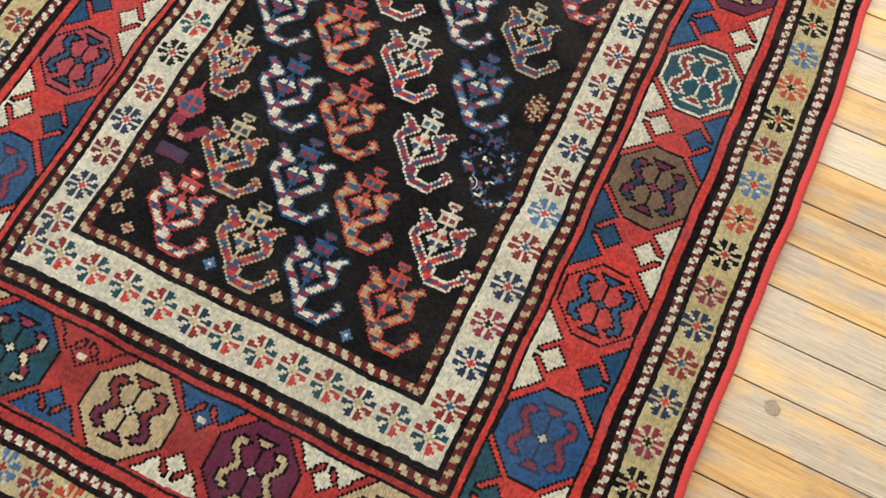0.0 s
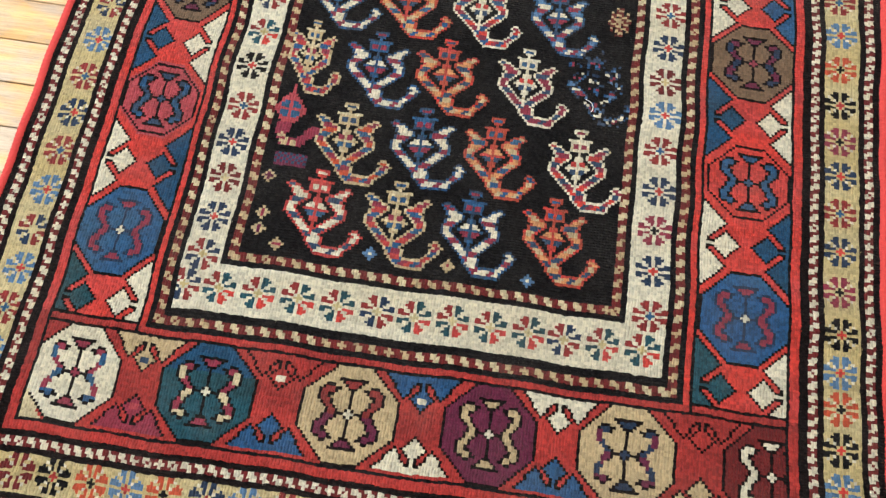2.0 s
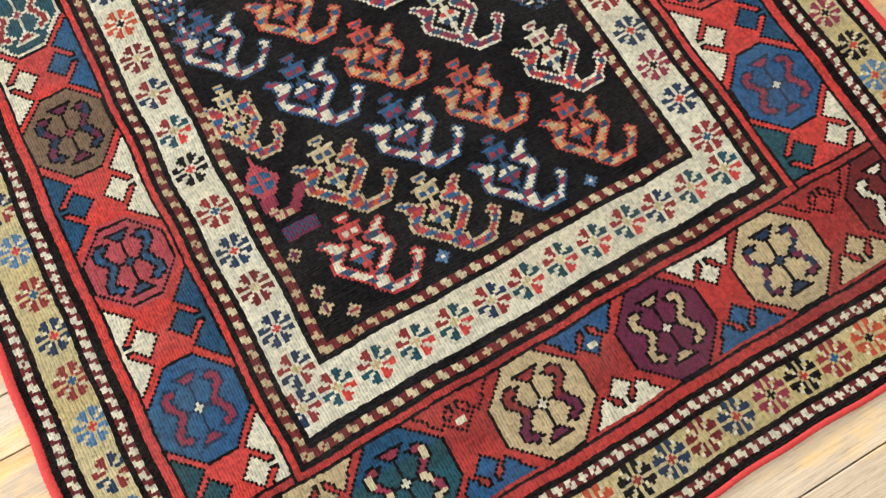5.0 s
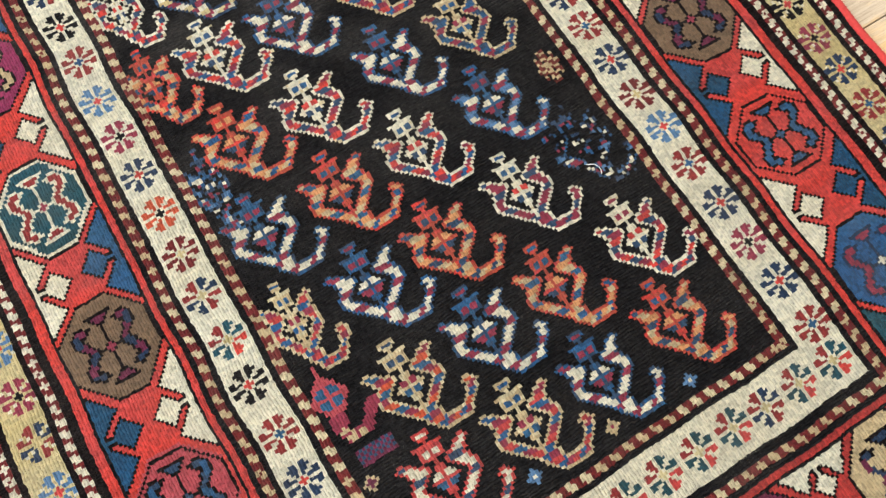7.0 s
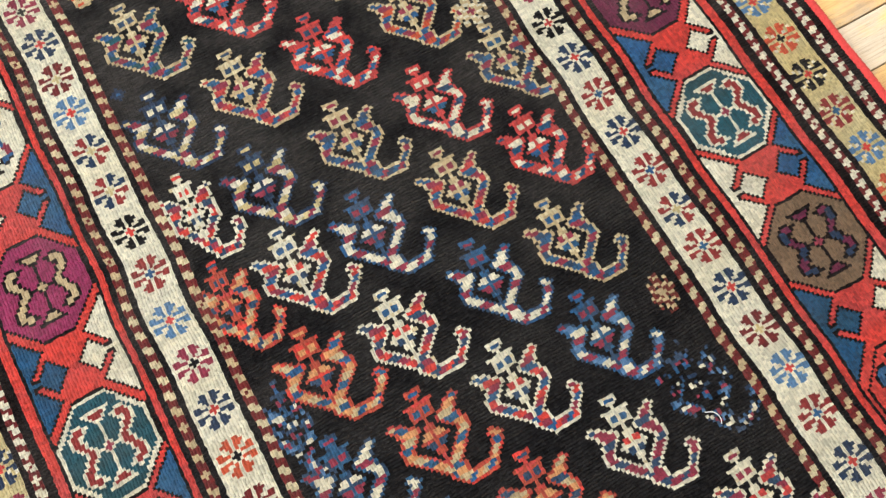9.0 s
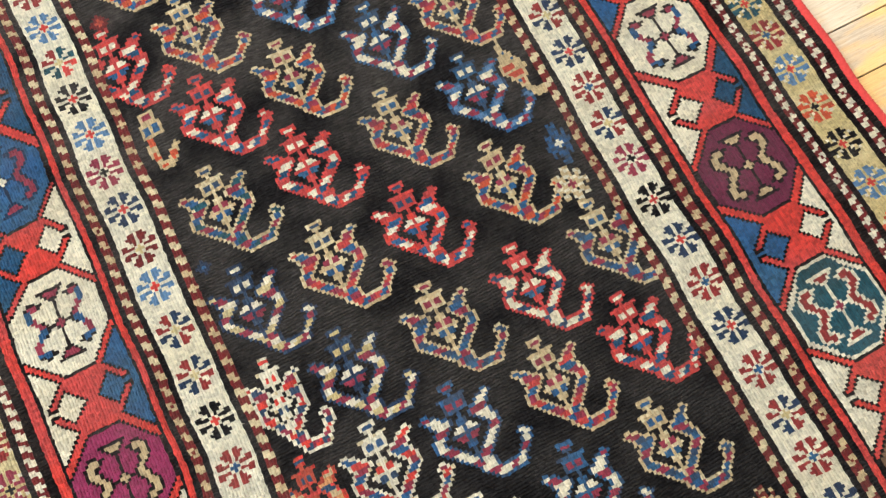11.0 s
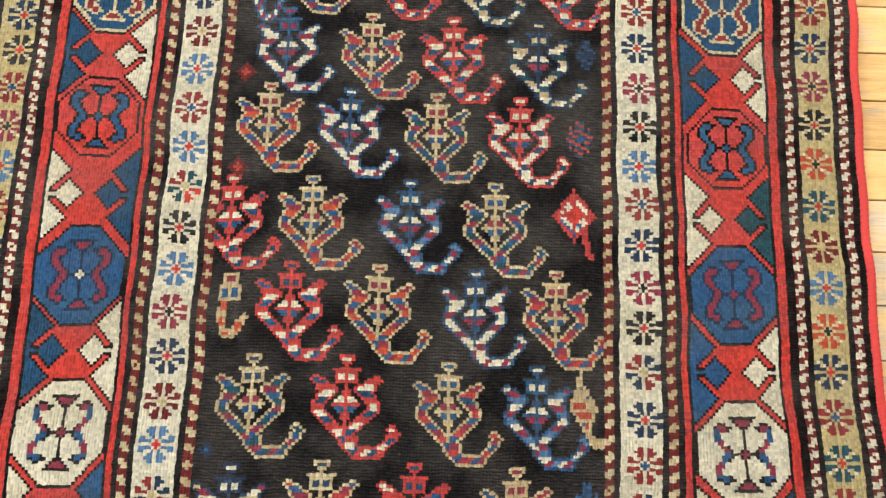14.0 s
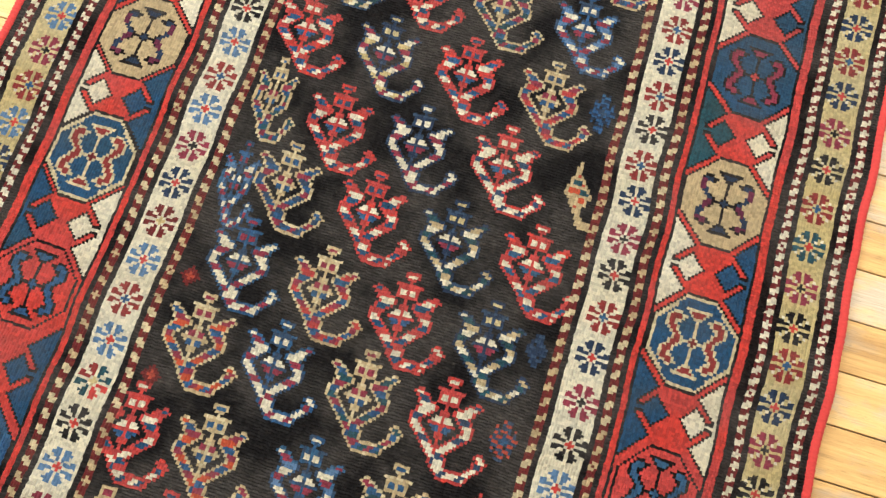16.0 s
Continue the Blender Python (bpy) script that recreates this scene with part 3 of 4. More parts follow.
ROW_KINDS = ["RTBO", "TBOI", "BOI", "BOIB", "OIBT", "IBTR", "NTRT", "NTRT", "TRTB", "RTBT", "RTBT", "TBTR", "BTRN", "TRNR",
             "RNR", "RNRT", "NRTB", "RTBT", "TBT", "TBTR", "BTRN"]
ROW_X = [-0.144, -0.128, -0.109, -0.178, -0.152, -0.128, -0.111, -0.172, -0.164, -0.131, -0.194, -0.165, -0.145, -0.125,
         -0.097, -0.170, -0.150, -0.128, -0.110, -0.170, -0.150]
ROW_Y = [0.060, 0.155, 0.260, 0.358, 0.461, 0.564, 0.665, 0.766, 0.872, 0.971, 1.069, 1.170, 1.264, 1.361, 1.461, 1.556, 1.656,
         1.757, 1.857, 1.957, 2.052]
ROW_STEP = [0.0915, 0.0935, 0.095, 0.096, 0.095, 0.094, 0.098, 0.0945, 0.099, 0.095, 0.096, 0.094, 0.0955, 0.095,
            0.098, 0.098, 0.097, 0.096, 0.096, 0.096, 0.096]
for x, y, c, q, keep in ((-0.186, 0.257, "T", 0.72, 1), (-0.190, 0.565, "O", 0.75, 1), (-0.184, 0.665, "I", 0.72, 1), (-0.180, 1.465, "T", 0.62, 1),
                         (0.161, 0.272, "B", 0.95, 0.42), (-0.190, 0.430, "B", 0.5, 0.7), (-0.184, 1.355, "B", 0.5, 1)):
    boteh(x, y, c, q, keep)
# how far the weaver set each boteh off its row, in millimetres
OFF_ROW = [[tuple(int(k) for k in p.split(",")) for p in r.split()] for r in (
    "4,-5 4,-3 -2,-3 3,3", "5,-6 -2,-1 -8,-1 0,0", "2,-6 -10,-5 -5,-3", "9,0 1,0 -8,-2 -5,2", "4,0 -7,-7 -3,-1 -4,-2", "6,0 -5,-4 1,-4 3,-3", "-1,-4 -1,-5 2,-8 0,-4",
    "0,1 -6,3 -8,4 5,1", "4,3 3,1 10,-2 2,-3", "4,3 2,2 9,0 1,-2", "-2,1 -10,1 -2,-1 -4,-3", "4,7 -3,5 -1,1 -1,-2", "-5,5 -2,3 -6,-1 -5,-3", "-6,9 -1,5 2,-1 -1,0", "-2,-5 -4,-4 -4,1")]
for row, (kinds, x, y, step) in enumerate(zip(ROW_KINDS, ROW_X, ROW_Y, ROW_STEP)):
    for n, c in enumerate(kinds):
        dx, dy = OFF_ROW[row][n] if row < len(OFF_ROW) else (0, 0)
        boteh(x + step * n + dx / 1000, y + dy / 1000, c)
plum_bud(-0.193, 0.177)


def bud(x, y):
    """A small bud with a flag, a head of two squares and a short tail."""
    sl, u, v = cells(x, y, 7, 14)
    pid = open_part("small_boteh", 0, "tan wool bud with blue squares")
    put(sl, (np.abs(u) <= 2) & (v >= 8) & (v <= 11), "T", pid, FIELD)
    put(sl, (np.abs(u) <= 1) & (v >= 9) & (v <= 10), "P", pid, FIELD)
    put(sl, (np.abs(u) <= 3) & (v >= 3) & (v <= 7), "T", pid, FIELD)
    put(sl, (np.abs(u) >= 1) & (np.abs(u) <= 2) & (v >= 4) & (v <= 6), "B", pid, FIELD)
    d, arc = stroke(u, v, [(-1.5, 2), (-2, -3), (-1, -8), (2, -8), (5, -3)])
    put(sl, d < 1.3, "T", pid, FIELD)
    put(sl, (d < 0.7) & (np.floor(arc / 2.4) % 2 == 0), "O", pid, FIELD)


def sliver(x, y, blocks):
    """A narrow bud cut off by the border: tan edge round slanting coloured blocks, a short hook below."""
    sl, u, v = cells(x, y, 8, 14)
    pid = open_part("small_boteh", 0, "narrow tan wool bud with coloured blocks")
    body = np.abs(u + v * 0.18) / 4.6 + np.abs(v - 1) / 9.5
    d, arc = stroke(u, v, [(1, -6), (3, -10), (6, -10)])
    put(sl, (body <= 1.0) | (d < 1.1) | (u == -1) & (v > 8) & (v < 13), "T", pid, FIELD)
    for k, c in enumerate(blocks):
        put(sl, (body <= 0.74) & ((v // 3 + (u > 0)) % len(blocks) == k) & (v % 3 > 0), c, pid, FIELD)


def cross_flower(x, y, ground, petal, hub, look_, wide=5, tall=6):
    """A worn cross flower of eight short arms."""
    sl, u, v = cells(x, y, 8, 8)
    pid = open_part("small_flower", 0, look_)
    arms = (np.abs(u) <= 1) & (np.abs(v) <= tall) | (np.abs(v) <= 1) & (np.abs(u) <= wide) | (np.abs(np.abs(u) - np.abs(v)) <= 1) & (np.abs(v) <= tall - 2) & (np.abs(u) <= wide - 1)
    put(sl, arms & ((u * 3 + v * 5) % 7 > 0), ground, pid, FIELD)
    put(sl, arms & ((u + 2 * v) % 5 < 2), petal, pid, FIELD)
    put(sl, np.abs(u) + np.abs(v) <= 1, hub, pid, FIELD)


sliver(0.186, 0.876, "FTBF")
sliver(0.184, 1.456, "OGFT")
cross_flower(0.177, 0.733, "T", "W", "P", "worn cream wool cross flower")
cross_flower(0.189, 0.779, "B", "Q", "W", "small worn blue wool cross flower", 4, 7)
cross_flower(0.182, 1.173, "Q", "F", "B", "small slate blue and red wool flower", 4, 6)
cross_flower(0.187, 1.561, "B", "N", "Q", "small dim blue wool flower", 4, 7)
cross_flower(0.187, 1.274, "N", "Q", "N", "small dim navy wool flower", 3, 5)
cross_flower(0.184, 0.365, "S", "T", "T", "small brown wool cross flower", 4, 6)
bud(-0.188, 0.972)
red_lozenge(0.175, 1.081)


def octagon(u, v, w, h, cut):
    return (np.abs(u) <= w) & (np.abs(v) <= h) & (np.abs(u) + np.abs(v) * (w / h) <= cut)


# medallion colours: fill, rim, hooks, second hook colour, centre, line
OCTAGON = {
    "b": "BKPPWN", "r": "RYBBBY", "p": "JYQBQY", "u": "UYMNPY", "t": "GWAAPW", "m": "MYTTTY", "a": "MYTTWY", "w": "WYPBPY", "n": "VWAADX",
    "k": "BKPPPN", "c": "TYAMWY", "g": "GYPXWK", "e": "VYPPRY", "d": "DYWWWY", "q": "ZYTTTY", "x": "TYNMNY",
}


OCT_TINT = {"B": "blue", "R": "red", "J": "rose", "U": "brown", "G": "teal", "M": "aubergine", "Z": "magenta", "W": "ivory", "N": "navy", "T": "tan", "V": "deep blue", "D": "dark red"}


def medallion(x, y, kind):
    fill, rim, hook, hook2, mid, line = OCTAGON[kind]
    sl, u, v = cells(x, y, 17, 17)
    pid = open_part("octagon_medallion", 4, OCT_TINT[fill] + " wool octagon with hooked cross")
    zone = [9]
    shape = octagon(u, v, 14, 15, 19.9)
    put(sl, grow(shape) & (kind not in "rp"), "Y", pid, zone)
    put(sl, shape, fill, pid, zone)
    if kind == "g":                  # the upper third was knotted with bluer wool
        put(sl, shape & (v > 6), "V", pid, zone)
    if rim == "W":
        put(sl, shape & ~octagon(u, v, 13, 14, 18.2), line, pid, zone)
    if kind in "rp":
        inner = octagon(u, v, 14, 14, 19.4)
        put(sl, inner & grow(~inner), "Y", pid, zone)
    # thin cross; two S hooks joined to it by their waists
    put(sl, (u == 0) & (np.abs(v) <= 9) | (v == 0) & (np.abs(u) <= 5), line, pid, zone)
    for s in (-1, 1):
        pts = [(s * 6.0, 7.5), (s * 8.0, 7.0), (s * 8.9, 5.2), (s * 7.6, 3.4), (s * 5.8, 1.2), (s * 5.6, -0.6), (s * 7.2, -2.8), (s * 8.8, -4.8), (s * 8.2, -6.8), (s * 6.2, -7.4)]
        d, arc = stroke(u, v, pts)
        body = d < 0.98
        edge = grow(body) & ~body
        tips = (np.abs(u - s * 5) <= 1.5) & (np.abs(np.abs(v) - 8) <= 0.6)
        if kind in "wx":             # pale grounds: only the tips and inner sides are edged dark
            edge &= (s * u < 6) | (np.abs(v) > 7)
        put(sl, edge | tips, line, pid, zone)
        put(sl, body, hook, pid, zone)
        split = (v < 0) if kind == "c" else np.floor((arc + 2) / 4) % 2 == 1
        put(sl, body & split, hook2, pid, zone)
        # fan at each end of the stem
        w = s * v
        put(sl, (w == 11) & (np.abs(u) <= 4) | (w == 10) & (np.abs(u) <= 3) | (w == 9) & (np.abs(u) <= 2) | (w == 8) & (np.abs(u) <= 1), line, pid, zone)
        put(sl, (w == 10) & (np.abs(u) <= 2) | (w == 9) & (np.abs(u) <= 1), hook if s > 0 or kind != "c" else hook2, pid, zone)
    put(sl, (np.abs(u) <= 1) & (np.abs(v) <= 1) | (np.abs(u) + np.abs(v) == 2), line, pid, zone)
    put(sl, np.abs(u) + np.abs(v) <= 1, mid, pid, zone)


def side_motif(b, v):
    """Two triangles on one base line with a stemmed diamond between; b runs in from the base."""
    a = np.abs(v)
    tri = (b >= 0.1) & (b <= np.minimum((15.4 - a) * 0.99, 1.2 + (a - 1.6) * 0.95))
    base = (b >= 0.1) & (b < 1.6) & (a <= 14)
    dia = np.abs(b - 8.3) / 4.2 + a / 4.9 <= 1.0
    stem = (a < 0.8) & (b >= 0.1) & (b < 6)
    barb = (a >= 0.8) & (a < 1.7) & (b >= 2.2) & (b < 5.4)
    return tri | base | dia | stem, barb


def spandrel(x, y, dye, side, turn=False, eye=""):
    sl, u, v = cells(x, y, 18, 18)
    pid = open_part("triangle_motif", 4)
    zone = [9]
    b, w = (v * -side, u) if turn else (u * -side, v)
    m, barb = side_motif((b + 15.2) / 0.88, w / 0.76) if turn else side_motif(b + 15.2, w)
    put(sl, grow(m) & (b > -15.5), "Y", pid, zone)
    put(sl, m, dye, pid, zone)
    put(sl, barb & ~m, "Y", pid, zone)
    if eye:
        put(sl, (np.abs(b + 7.9) <= 1) & (np.abs(w) <= 1), eye, pid, zone)


RIGHT_OCT, LEFT_OCT = "brutmwkrnxeru", "bputqwbrnxbut"
RIGHT_COLD, LEFT_COLD = "GVVBBVBGVVGVB", "GVVBVBVVVVVBG"
RIGHT_Y = [0.0, 0.169, 0.334, 0.497, 0.666, 0.834, 1.0, 1.165, 1.33, 1.494, 1.66]
LEFT_Y = [-0.003, 0.169, 0.335, 0.502, 0.673, 0.842, 1.004, 1.181, 1.335, 1.49, 1.656]
for x, seq, cold, ys in ((0.3505, RIGHT_OCT, RIGHT_COLD, RIGHT_Y), (-0.3515, LEFT_OCT, LEFT_COLD, LEFT_Y)):
    for n in range(13):
        y = ys[n] if n < len(ys) else ys[-1] + 0.166 * (n - len(ys) + 1)
        below = ys[n - 1] if 0 < n < len(ys) + 1 else y - 0.1665
        gap = (y + below) / 2
        pair = (cold[n], "W") if n % 2 == 0 else ("W", cold[n])
        spandrel(x, gap, pair[0], -1)
        spandrel(x, gap, pair[1], 1)
        medallion(x, y, seq[n])
# the end borders run from side to side, under the side borders
corner = (BAND == 9) & (AX >= 91) & (DY >= 31)
col[corner], own[corner] = DYE["R"], 4
# the red of the ends is a deeper tone than that of the sides
col[(DY >= 32) & (AX < 125) & (col == DYE["R"])] = DYE["I"]
col[corner & (DY >= 34) & (DY < 35) | corner & (DY < 32)] = DYE["Y"]
for y, seq in ((-0.1695, "wgcaxd"), (FIELD_TOP * K + 0.1695, "cmwgcr")):
    for n, c in enumerate(seq):
        x = -0.355 + 0.1475 * n
        if n:
            spandrel(x - 0.0738, y, "TIBWI"[n - 1], 1, True, "QWW"[n - 1:n])
            spandrel(x - 0.0738, y, "PBWBT"[n - 1], -1, True, "J"[n - 1:n])
        medallion(x, y, c)


sl, u, v = cells(-0.388, -0.212, 6, 8)
put(sl, (u >= -3) & (v >= -4) & (u + v * 0.8 <= 1), "X", open_part("triangle_motif", 4, "small cream wool triangle"), [9])


def fleck(x, y, dye, dye2, w, h):
    sl, u, v = cells(x, y, 6, 6)
    pid = open_part("fleck", 0)
    m = (np.abs(u) <= w) & (np.abs(v) <= h) if dye == dye2 else np.abs(u) / w + np.abs(v) / h <= 1.0
    put(sl, m, dye, pid, FIELD)
    if dye == dye2:
        put(sl, m & ((u + v) % 2 == 0) & (v > -2), "Q", pid, FIELD)
        return
    put(sl, np.abs(u) / w + np.abs(v) / h <= 0.4, dye2, pid, FIELD)


for x, y, a, b_, w, h in ((-0.177, 0.111, "M", "M", 5, 2), (-0.197, 0.090, "T", "M", 2.6, 2.6), (-0.196, 0.043, "T", "P", 2.4, 2.8), (-0.196, 0.022, "T", "M", 2.4, 2.8),
                          (-0.171, 0.007, "T", "P", 2.6, 2.4), (-0.069, 0.012, "L", "W", 2.2, 2.4), (0.016, 0.010, "T", "P", 2.4, 2.2), (0.108, 0.008, "L", "W", 2.2, 2.4),
                          (-0.191, 1.241, "D", "F", 3.2, 3.8), (-0.191, 1.128, "D", "F", 3.0, 3.6), (-0.197, 0.828, "N", "B", 2.4, 2.4)):
    fleck(x, y, a, b_, w, h)

# ---- rug surface: grid of vertices with hand-woven wobble ----


# how far the bands stray sideways from straight, in millimetres: rows go up the rug, columns across it
STRAY_X = np.array([-0.5075, -0.457, -0.3515, -0.267, -0.2244, 0.0, 0.2244, 0.267, 0.3505, 0.4604, 0.5075])
STRAY_Y = np.array([-0.3, 0.0, 0.25, 0.5, 0.75, 0.95, 1.15, 1.4, 1.8])
STRAY = np.array([[float(v) for v in r.split()] for r in (
    "-6 -6 -4 -9 -9 0 0 2 4 7 8",
    "-4 -3 -6 -11 -11 0 -3 0 1 0 -1",
    "-2 -2 -6 -13 -12 0 -4 -1 0 2 3",
    "2 4 -2 -8 -8 0 -5 -5 1 0 7",
    "3 5 4 -4 -5 0 -5 -5 1 -7 -2",
    "3 5 5 -3 -3 0 -1 0 -6 -13 -14",
    "4 6 3 -1 -2 0 1 2 -3 -10 -9",
    "7 8 5 3 2 0 4 3 0 -4 -3",
    "8 8 5 3 2 0 2 1 3 0 2")]) / 1000


def wobble(x, y):
    """Weaver's unevenness: bands stray sideways, the lower end runs slightly askew."""
    x, y = np.asarray(x, float), np.asarray(y, float)
    fx = np.clip(np.interp(x, STRAY_X, np.arange(len(STRAY_X))), 0, len(STRAY_X) - 1.001)
    fy = np.clip(np.interp(y, STRAY_Y, np.arange(len(STRAY_Y))), 0, len(STRAY_Y) - 1.001)
    i, j = fx.astype(int), fy.astype(int)
    a, b = fx - i, fy - j
    b = b * b * (3 - 2 * b)
    dx = (1 - b) * ((1 - a) * STRAY[j, i] + a * STRAY[j, i + 1]) + b * ((1 - a) * STRAY[j + 1, i] + a * STRAY[j + 1, i + 1])
    fade = np.clip((0.25 - y) / 0.45, 0, 1)
    dx = dx + (0.0007 * np.sin(y * 31.0 + x * 5) + 0.0006 * np.sin(y * 67 + x * 17)) * (0.4 + 1.2 * np.abs(x))
    dx = dx + 0.0011 * np.sin(y * 52.0 + np.sign(x) * 1.1) * np.clip((np.abs(x) - 0.19) / 0.05, 0, 1) * np.clip((0.36 - np.abs(x)) / 0.1, 0.25, 1)
    dip = np.clip((x - 0.20) / 0.12, 0, 1) * np.clip((-0.17 - y) / 0.06, 0, 1)
    dy = -0.006 * dip + 0.0125 * x * fade + 0.0009 * np.sin(x * 27 + y * 4) + 0.0006 * np.sin(x * 71 + y * 13)
    return x + dx, y + dy


def lie(x, y):
    """How the rug lies: low waves, mostly near its sides."""
    a = np.clip((np.abs(x) - 0.25) / 0.25, 0, 1)
    z = 0.0012 * np.sin(y * 5.3 + x * 3) * np.sin(x * 4.1 + 0.7) + 0.0022 * a * np.sin(y * 17 + np.sign(x) * 1.3) * np.sin(y * 3.1 + 1)
    side = np.clip((x - 0.37) / 0.08, 0, 1)
    z = z + 0.0045 * side * (np.exp(-((y - 1.345 + 0.3 * (x - 0.45)) / 0.028) ** 2) + 0.8 * np.exp(-((y - 1.02 - 0.3 * (x - 0.45)) / 0.026) ** 2))
    return z + 0.0006 * np.sin(x * 31 + y * 11)


rs = np.random.RandomState(4)
pile = np.where((col == DYE["K"]) | (col == DYE["Y"]), -0.0007, 0.0) + rs.uniform(-0.00022, 0.00022, col.shape)
# rows of knots that stand a little higher or lower, over a few knots at a time
ridge = rs.normal(0, 1, (NY, NX // 6 + 3))
ridge = np.array([np.interp(np.arange(NX) / 6.0 + (k % 7) / 7.0, np.arange(ridge.shape[1]), ridge[k]) for k in range(NY)])
tuft = rs.normal(0, 1, (NY // 4 + 3, NX // 4 + 3))
tuft = tuft[(np.arange(NY) // 4)][:, (np.arange(NX) // 4)]
pile = pile + 0.00016 * ridge + 0.00010 * tuft
pp = np.pad(pile, 1, mode="edge")
vz = (pp[:-1, :-1] + pp[1:, :-1] + pp[:-1, 1:] + pp[1:, 1:]) / 4
gx, gy = np.meshgrid((np.arange(NX + 1) - HALF) * K, (np.arange(NY + 1) - END) * K)
vx, vy = wobble(gx, gy)
vx = vx + rs.normal(0, 0.00036, vx.shape)
vy = vy + rs.normal(0, 0.00042, vy.shape)
vz = vz + lie(gx, gy)
VERTS = np.stack([vx, vy, vz], -1).reshape(-1, 3)
J, I = np.meshgrid(np.arange(NY), np.arange(NX), indexing="ij")
CORNER = np.stack([J * (NX + 1) + I, J * (NX + 1) + I + 1, (J + 1) * (NX + 1) + I + 1, (J + 1) * (NX + 1) + I], -1).reshape(-1, 4)
UVS = np.stack([np.stack([I + a, J + b], -1) for a, b in ((0.001, 0.001), (0.999, 0.001), (0.999, 0.999), (0.001, 0.999))], 2).reshape(-1, 4, 2)

rug = new("rug")
tagged(rug, "antique hand-knotted wool runner with rows of botehs on dark brown", "rug")
LABELS = {
    "field": "dark brown wool field with worn corroded pile", "inner_border": "ivory wool border with a row of rosettes",
    "main_border": "red wool border with octagons and triangles", "outer_border": "camel wool border with a row of rosettes",
    "guard_stripe": "narrow barber-pole stripe in dark wool",
}


FUZZ_TO = 1.86                    # the fuzz is spun as far up the rug as one sees
fz = np.random.RandomState(9)


def pile_part(name, faces, parent):
    """The knots of one motif or band, with the wool ends that lean off them towards the lower end."""
    q = CORNER[faces]
    used, back = np.unique(q, return_inverse=True)
    dyes = col.reshape(-1)[faces]
    present = np.unique(dyes)
    slot = np.searchsorted(present, dyes).astype(np.int32)
    near = np.nonzero((faces // NX - END) * K < FUZZ_TO)[0]
    near = np.repeat(near, np.where((dyes[near] == DYE["K"]) | (dyes[near] == DYE["Y"]), 4, 3))
    m = len(near)
    c = VERTS[q[near]]
    a, b = fz.uniform(0.05, 0.95, (m, 1)), fz.uniform(0.1, 1.0, (m, 1))
    root = c[:, 0] + a * (c[:, 1] - c[:, 0]) + b * (c[:, 3] - c[:, 0])
    root[:, 2] -= 0.0002
    turn = -math.pi / 2 + fz.normal(0, 0.5, m)
    way = np.stack([np.cos(turn), np.sin(turn), np.zeros(m)], -1)
    side = np.stack([-way[:, 1], way[:, 0], fz.normal(0, 0.25, m)], -1)
    ln = fz.uniform(0.0010, 0.0023, (m, 1))
    half = fz.uniform(0.00022, 0.00048, (m, 1))
    tip = root + way * ln
    tip[:, 2] += fz.uniform(0.00035, 0.00105, m)
    wisps = np.stack([root - side * half, root + side * half, tip], 1).reshape(-1, 3)
    base = len(used)
    tri = (base + np.arange(3 * m)).reshape(-1, 3)
    me = bpy.data.meshes.new(name)
    me.from_pydata(VERTS[used].tolist() + wisps.tolist(), [], back.reshape(-1, 4).tolist() + tri.tolist())
    for d in present:
        me.materials.append(WOOLS[d])
    me.polygons.foreach_set("material_index", np.concatenate([slot, slot[near]]))
    smooth = np.ones(len(faces) + m, bool)
    smooth[len(faces):] = False
    me.polygons.foreach_set("use_smooth", smooth)
    cell = UVS[faces][near, 0] + np.concatenate([a, b], 1) * 0.99
    wuv = np.stack([cell, cell + (0.012, 0.0), cell + (0.0, 0.012)], 1)
    uv = np.concatenate([UVS[faces].reshape(-1), wuv.reshape(-1)]).astype(np.float32)
    me.uv_layers.new(name="knots").data.foreach_set("uv", uv)
    ob = new(name, me)
    ob.parent = parent
    return ob


flat = own.reshape(-1)
order = np.argsort(flat, kind="stable")
bounds = np.searchsorted(flat[order], np.arange(len(PARTS) + 1))
made = {}
for pid, (name, ring) in enumerate(PARTS):
    faces = order[bounds[pid]:bounds[pid + 1]]
    if len(faces) < 6:
        continue
    made[pid] = pile_part(name, faces, rug if ring is None else made[ring])
    if ring is None or pid in LOOKS:
        tagged(made[pid], LABELS[name] if ring is None else LOOKS[pid])

# woven backing under the pile
bm = bmesh.new()
nu, nv = 24, 120
tops, lows = [], []
for r in range(nv + 1):
    for c in range(nu + 1):
        x, y = -0.5035 + 1.007 * c / nu, -0.322 + (FIELD_TOP * K + 0.644) * r / nv
        px, py = wobble(x, y)
        z = float(lie(x, y))
        tops.append(bm.verts.new((px, py, z - 0.0022)))
        lows.append(bm.verts.new((px, py, FLOOR_Z + 0.0003)))
w = nu + 1
for r in range(nv):
    for c in range(nu):
        k = r * w + c
        bm.faces.new((tops[k], tops[k + 1], tops[k + w + 1], tops[k + w]))
        bm.faces.new((lows[k], lows[k + w], lows[k + w + 1], lows[k + 1]))
for r in range(nv):
    for c in (0, nu):
        k = r * w + c
        bm.faces.new((tops[k], tops[k + w], lows[k + w], lows[k]))
for r in (0, nv):
    for c in range(nu):
        k = r * w + c
        bm.faces.new((tops[k], tops[k + 1], lows[k + 1], lows[k]))
bmesh.ops.recalc_face_normals(bm, faces=bm.faces[:])
part("backing", bm, JUTE, rug, "undyed woven backing")


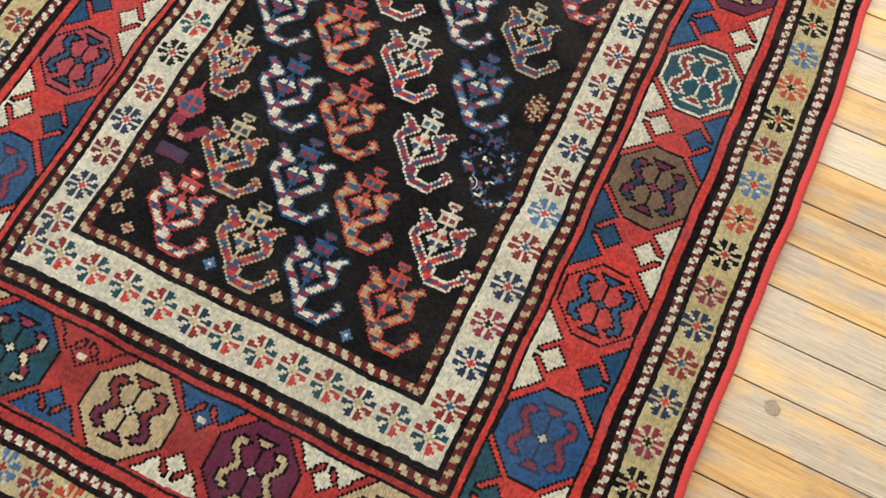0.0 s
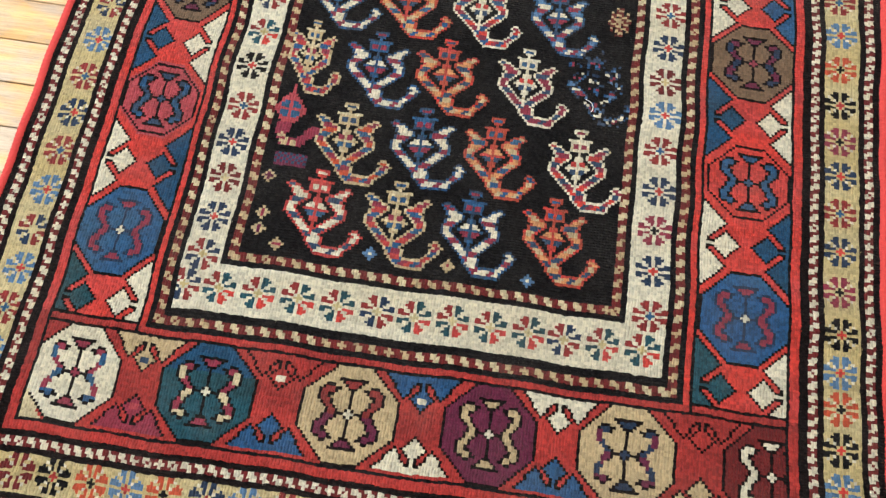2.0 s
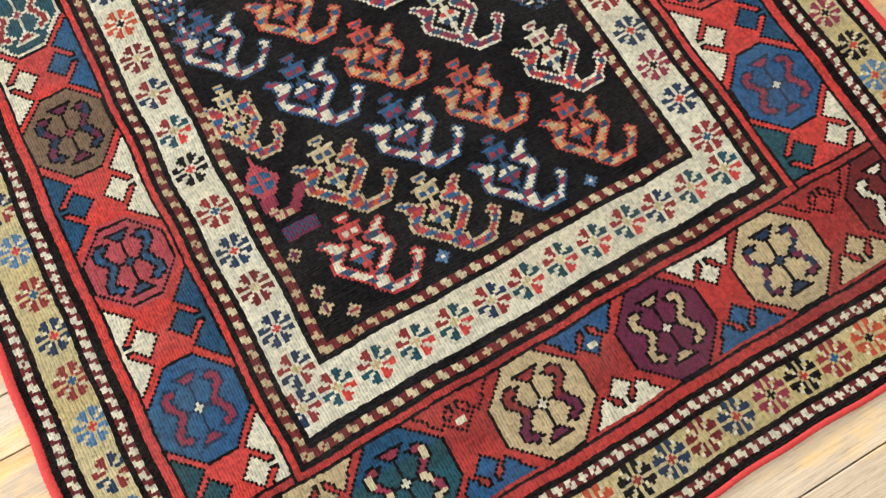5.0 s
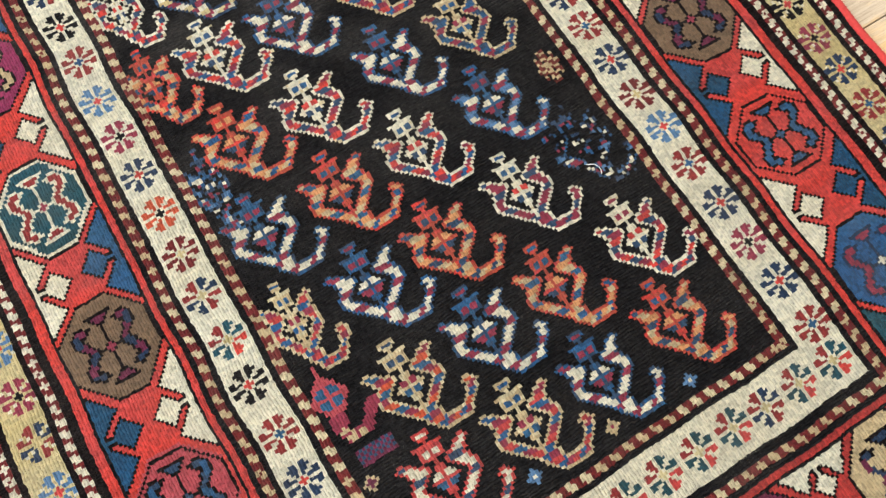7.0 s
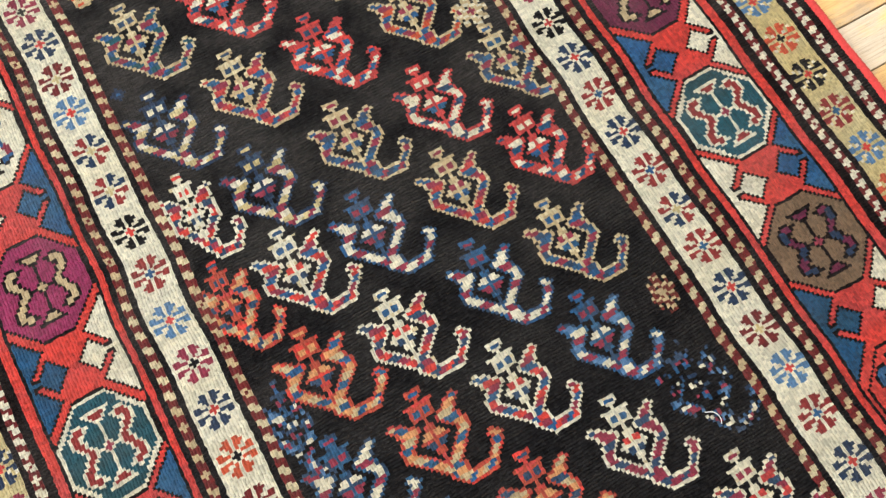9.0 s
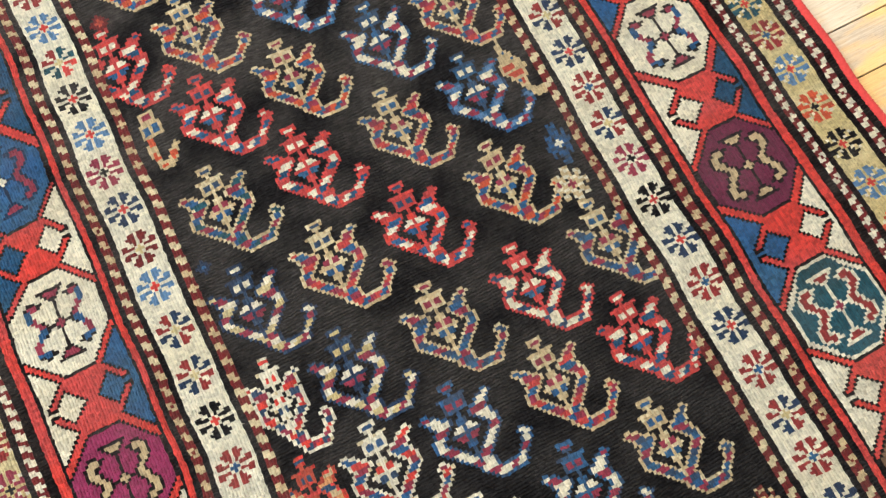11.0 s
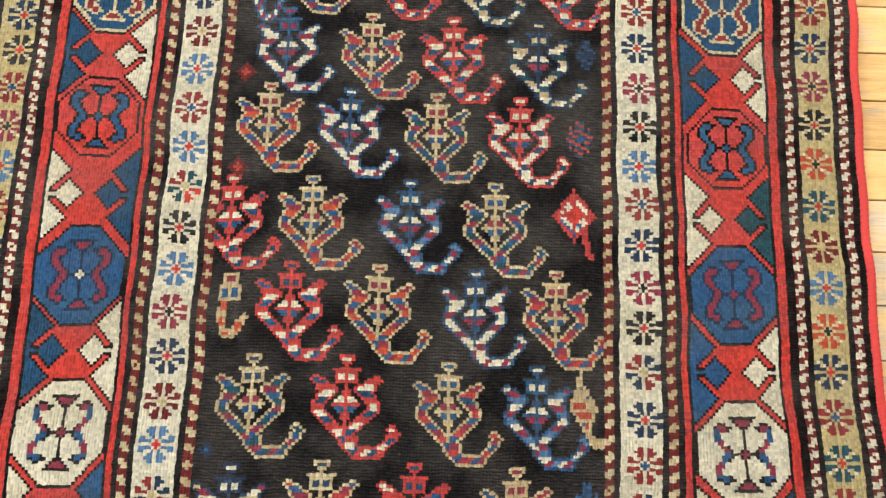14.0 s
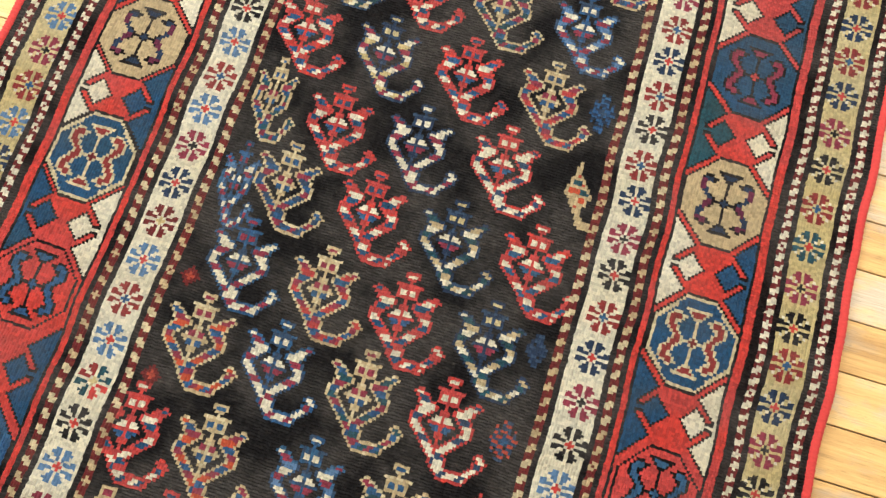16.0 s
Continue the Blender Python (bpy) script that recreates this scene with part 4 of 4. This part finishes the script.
def cord(points, radius, flatten, name, label):
    """A cord wound with wool: a tube with a ridge for each winding."""
    bm = bmesh.new()
    rings = []
    seg = 9
    for k, (p, side) in enumerate(points):
        rr = radius * (1.0 + 0.10 * (k % 2) + 0.05 * math.sin(k * 1.7))
        rings.append([bm.verts.new(p + side * math.cos(2 * math.pi * s / seg) * rr + Vector((0, 0, 1)) * math.sin(2 * math.pi * s / seg) * rr * flatten) for s in range(seg)])
    for a, b in zip(rings, rings[1:]):
        for s in range(seg):
            bm.faces.new((a[s], a[(s + 1) % seg], b[(s + 1) % seg], b[s]))
    bm.faces.new(rings[0][::-1])
    bm.faces.new(rings[-1])
    bmesh.ops.recalc_face_normals(bm, faces=bm.faces[:])
    return part(name, bm, CORD, rug, label, True)


for s in (-1, 1):
    pts = []
    for k in range(1500):
        y = -0.325 + (FIELD_TOP * K + 0.65) * k / 1499
        px, py = wobble(s * 0.5075, y)
        pts.append((Vector((px, py, float(lie(s * 0.5075, y)) - 0.0022)), Vector((1, 0, 0))))
    cord(pts, 0.0052, 0.72, "selvedge", "bright red overcast wool side cord")
for y in (-0.3245, FIELD_TOP * K + 0.3245):
    pts = []
    for k in range(500):
        x = -0.503 + 1.006 * k / 499
        px, py = wobble(x, y)
        pts.append((Vector((px, py, float(lie(x, y)) - 0.0026)), Vector((0, 1, 0))))
    cord(pts, 0.0035, 0.9, "end_binding", "red wool end binding")


# ---- lint on the rug ----
def lint(x, y, pts, r=0.0004):
    cu = bpy.data.curves.new("lint", "CURVE")
    cu.dimensions, cu.bevel_depth, cu.bevel_resolution = "3D", r, 1
    sp = cu.splines.new("BEZIER")
    sp.bezier_points.add(len(pts) - 1)
    for b, (dx, dy) in zip(sp.bezier_points, pts):
        b.co = (x + dx, y + dy, float(lie(x, y)) + 0.0006)
        b.handle_left_type = b.handle_right_type = "AUTO"
    cu.materials.append(LINT)
    tagged(new("lint", cu), "short curled white lint thread lying on pile", "lint", group="lint on the rug")


lint(0.157, 0.241, ((-0.006, 0.009), (0.002, 0.004), (0.004, -0.003), (0.002, -0.008)))

# ---- floor: oak strips, each one a board ----
STRIP = 0.0593
floor = structure("floor", box(X0, X1, Y0, Y1, FLOOR_Z - 0.04, FLOOR_Z - 0.012), SUBFLOOR, "worn varnished oak strip floor with grey traffic wear", "floor")


def board_mesh(length, width):
    bm = box(0, length, 0, width, -0.012, 0.0)
    top = [e for e in bm.edges if all(v.co.z > -0.001 for v in e.verts)]
    bmesh.ops.bevel(bm, geom=top, offset=0.0007, segments=1, affect="EDGES")
    me = bpy.data.meshes.new("plank")
    bm.to_mesh(me)
    bm.free()
    me.materials.append(OAK)
    return me


LENGTHS = (0.62, 0.83, 1.04, 1.22, 1.46, 1.75)
BOARDS = [board_mesh(n, STRIP - 0.0015) for n in LENGTHS]
pr = random.Random(11)
rest = bmesh.new()
j = math.floor((Y0 - 0.166) / STRIP)
while 0.166 + j * STRIP < Y1 - STRIP:
    y = 0.166 + j * STRIP
    j += 1
    if y < Y0:
        continue
    joint = pr.uniform(-0.38, 0.30)          # the end joints near the rug lie under it
    runs = []
    for way in (1, -1):
        x, first = joint, True
        while X0 < x < X1:
            k = pr.randrange(2, len(LENGTHS)) if first else pr.randrange(len(LENGTHS))
            a = x if way > 0 else x - LENGTHS[k]
            runs.append((a, k, first))
            x += way * (LENGTHS[k] + 0.0007)
            first = False
    for a, k, first in runs:
        n = LENGTHS[k]
        tilt = pr.uniform(-0.0005, 0.0004)
        if first and -0.65 < y < 2.3:
            ob = new("plank", BOARDS[k])
            ob.location = (a, y, FLOOR_Z + tilt)
            ob.parent = floor
        else:
            lo, hi = max(a, X0), min(a + n - 0.001, X1)
            if hi - lo > 0.02:
                box(lo, hi, y, y + STRIP - 0.0011, FLOOR_Z - 0.012, FLOOR_Z + tilt, rest)
tagged(part("plank_rest", rest, OAK, floor), kind="stuff")


def wood_knot(x, y, rx, ry):
    bm = bmesh.new()
    r = bmesh.ops.create_circle(bm, cap_ends=True, segments=40, radius=1.0)
    for v in r["verts"]:
        a = math.atan2(v.co.y, v.co.x)
        k = 1 + 0.10 * math.sin(2 * a + x * 40) + 0.10 * math.sin(5 * a) + 0.08 * math.sin(9 * a + 1)
        v.co = Vector((x + v.co.x * rx * k, y + v.co.y * ry * k, FLOOR_Z + 0.0007))
    part("wood_knot", bm, KNOT_WOOD, floor, "dark oval knot in the wood")


wood_knot(0.568, 0.150, 0.009, 0.0075)
wood_knot(0.62, 1.27, 0.007, 0.005)
wood_knot(0.58, 0.59, 0.005, 0.004)
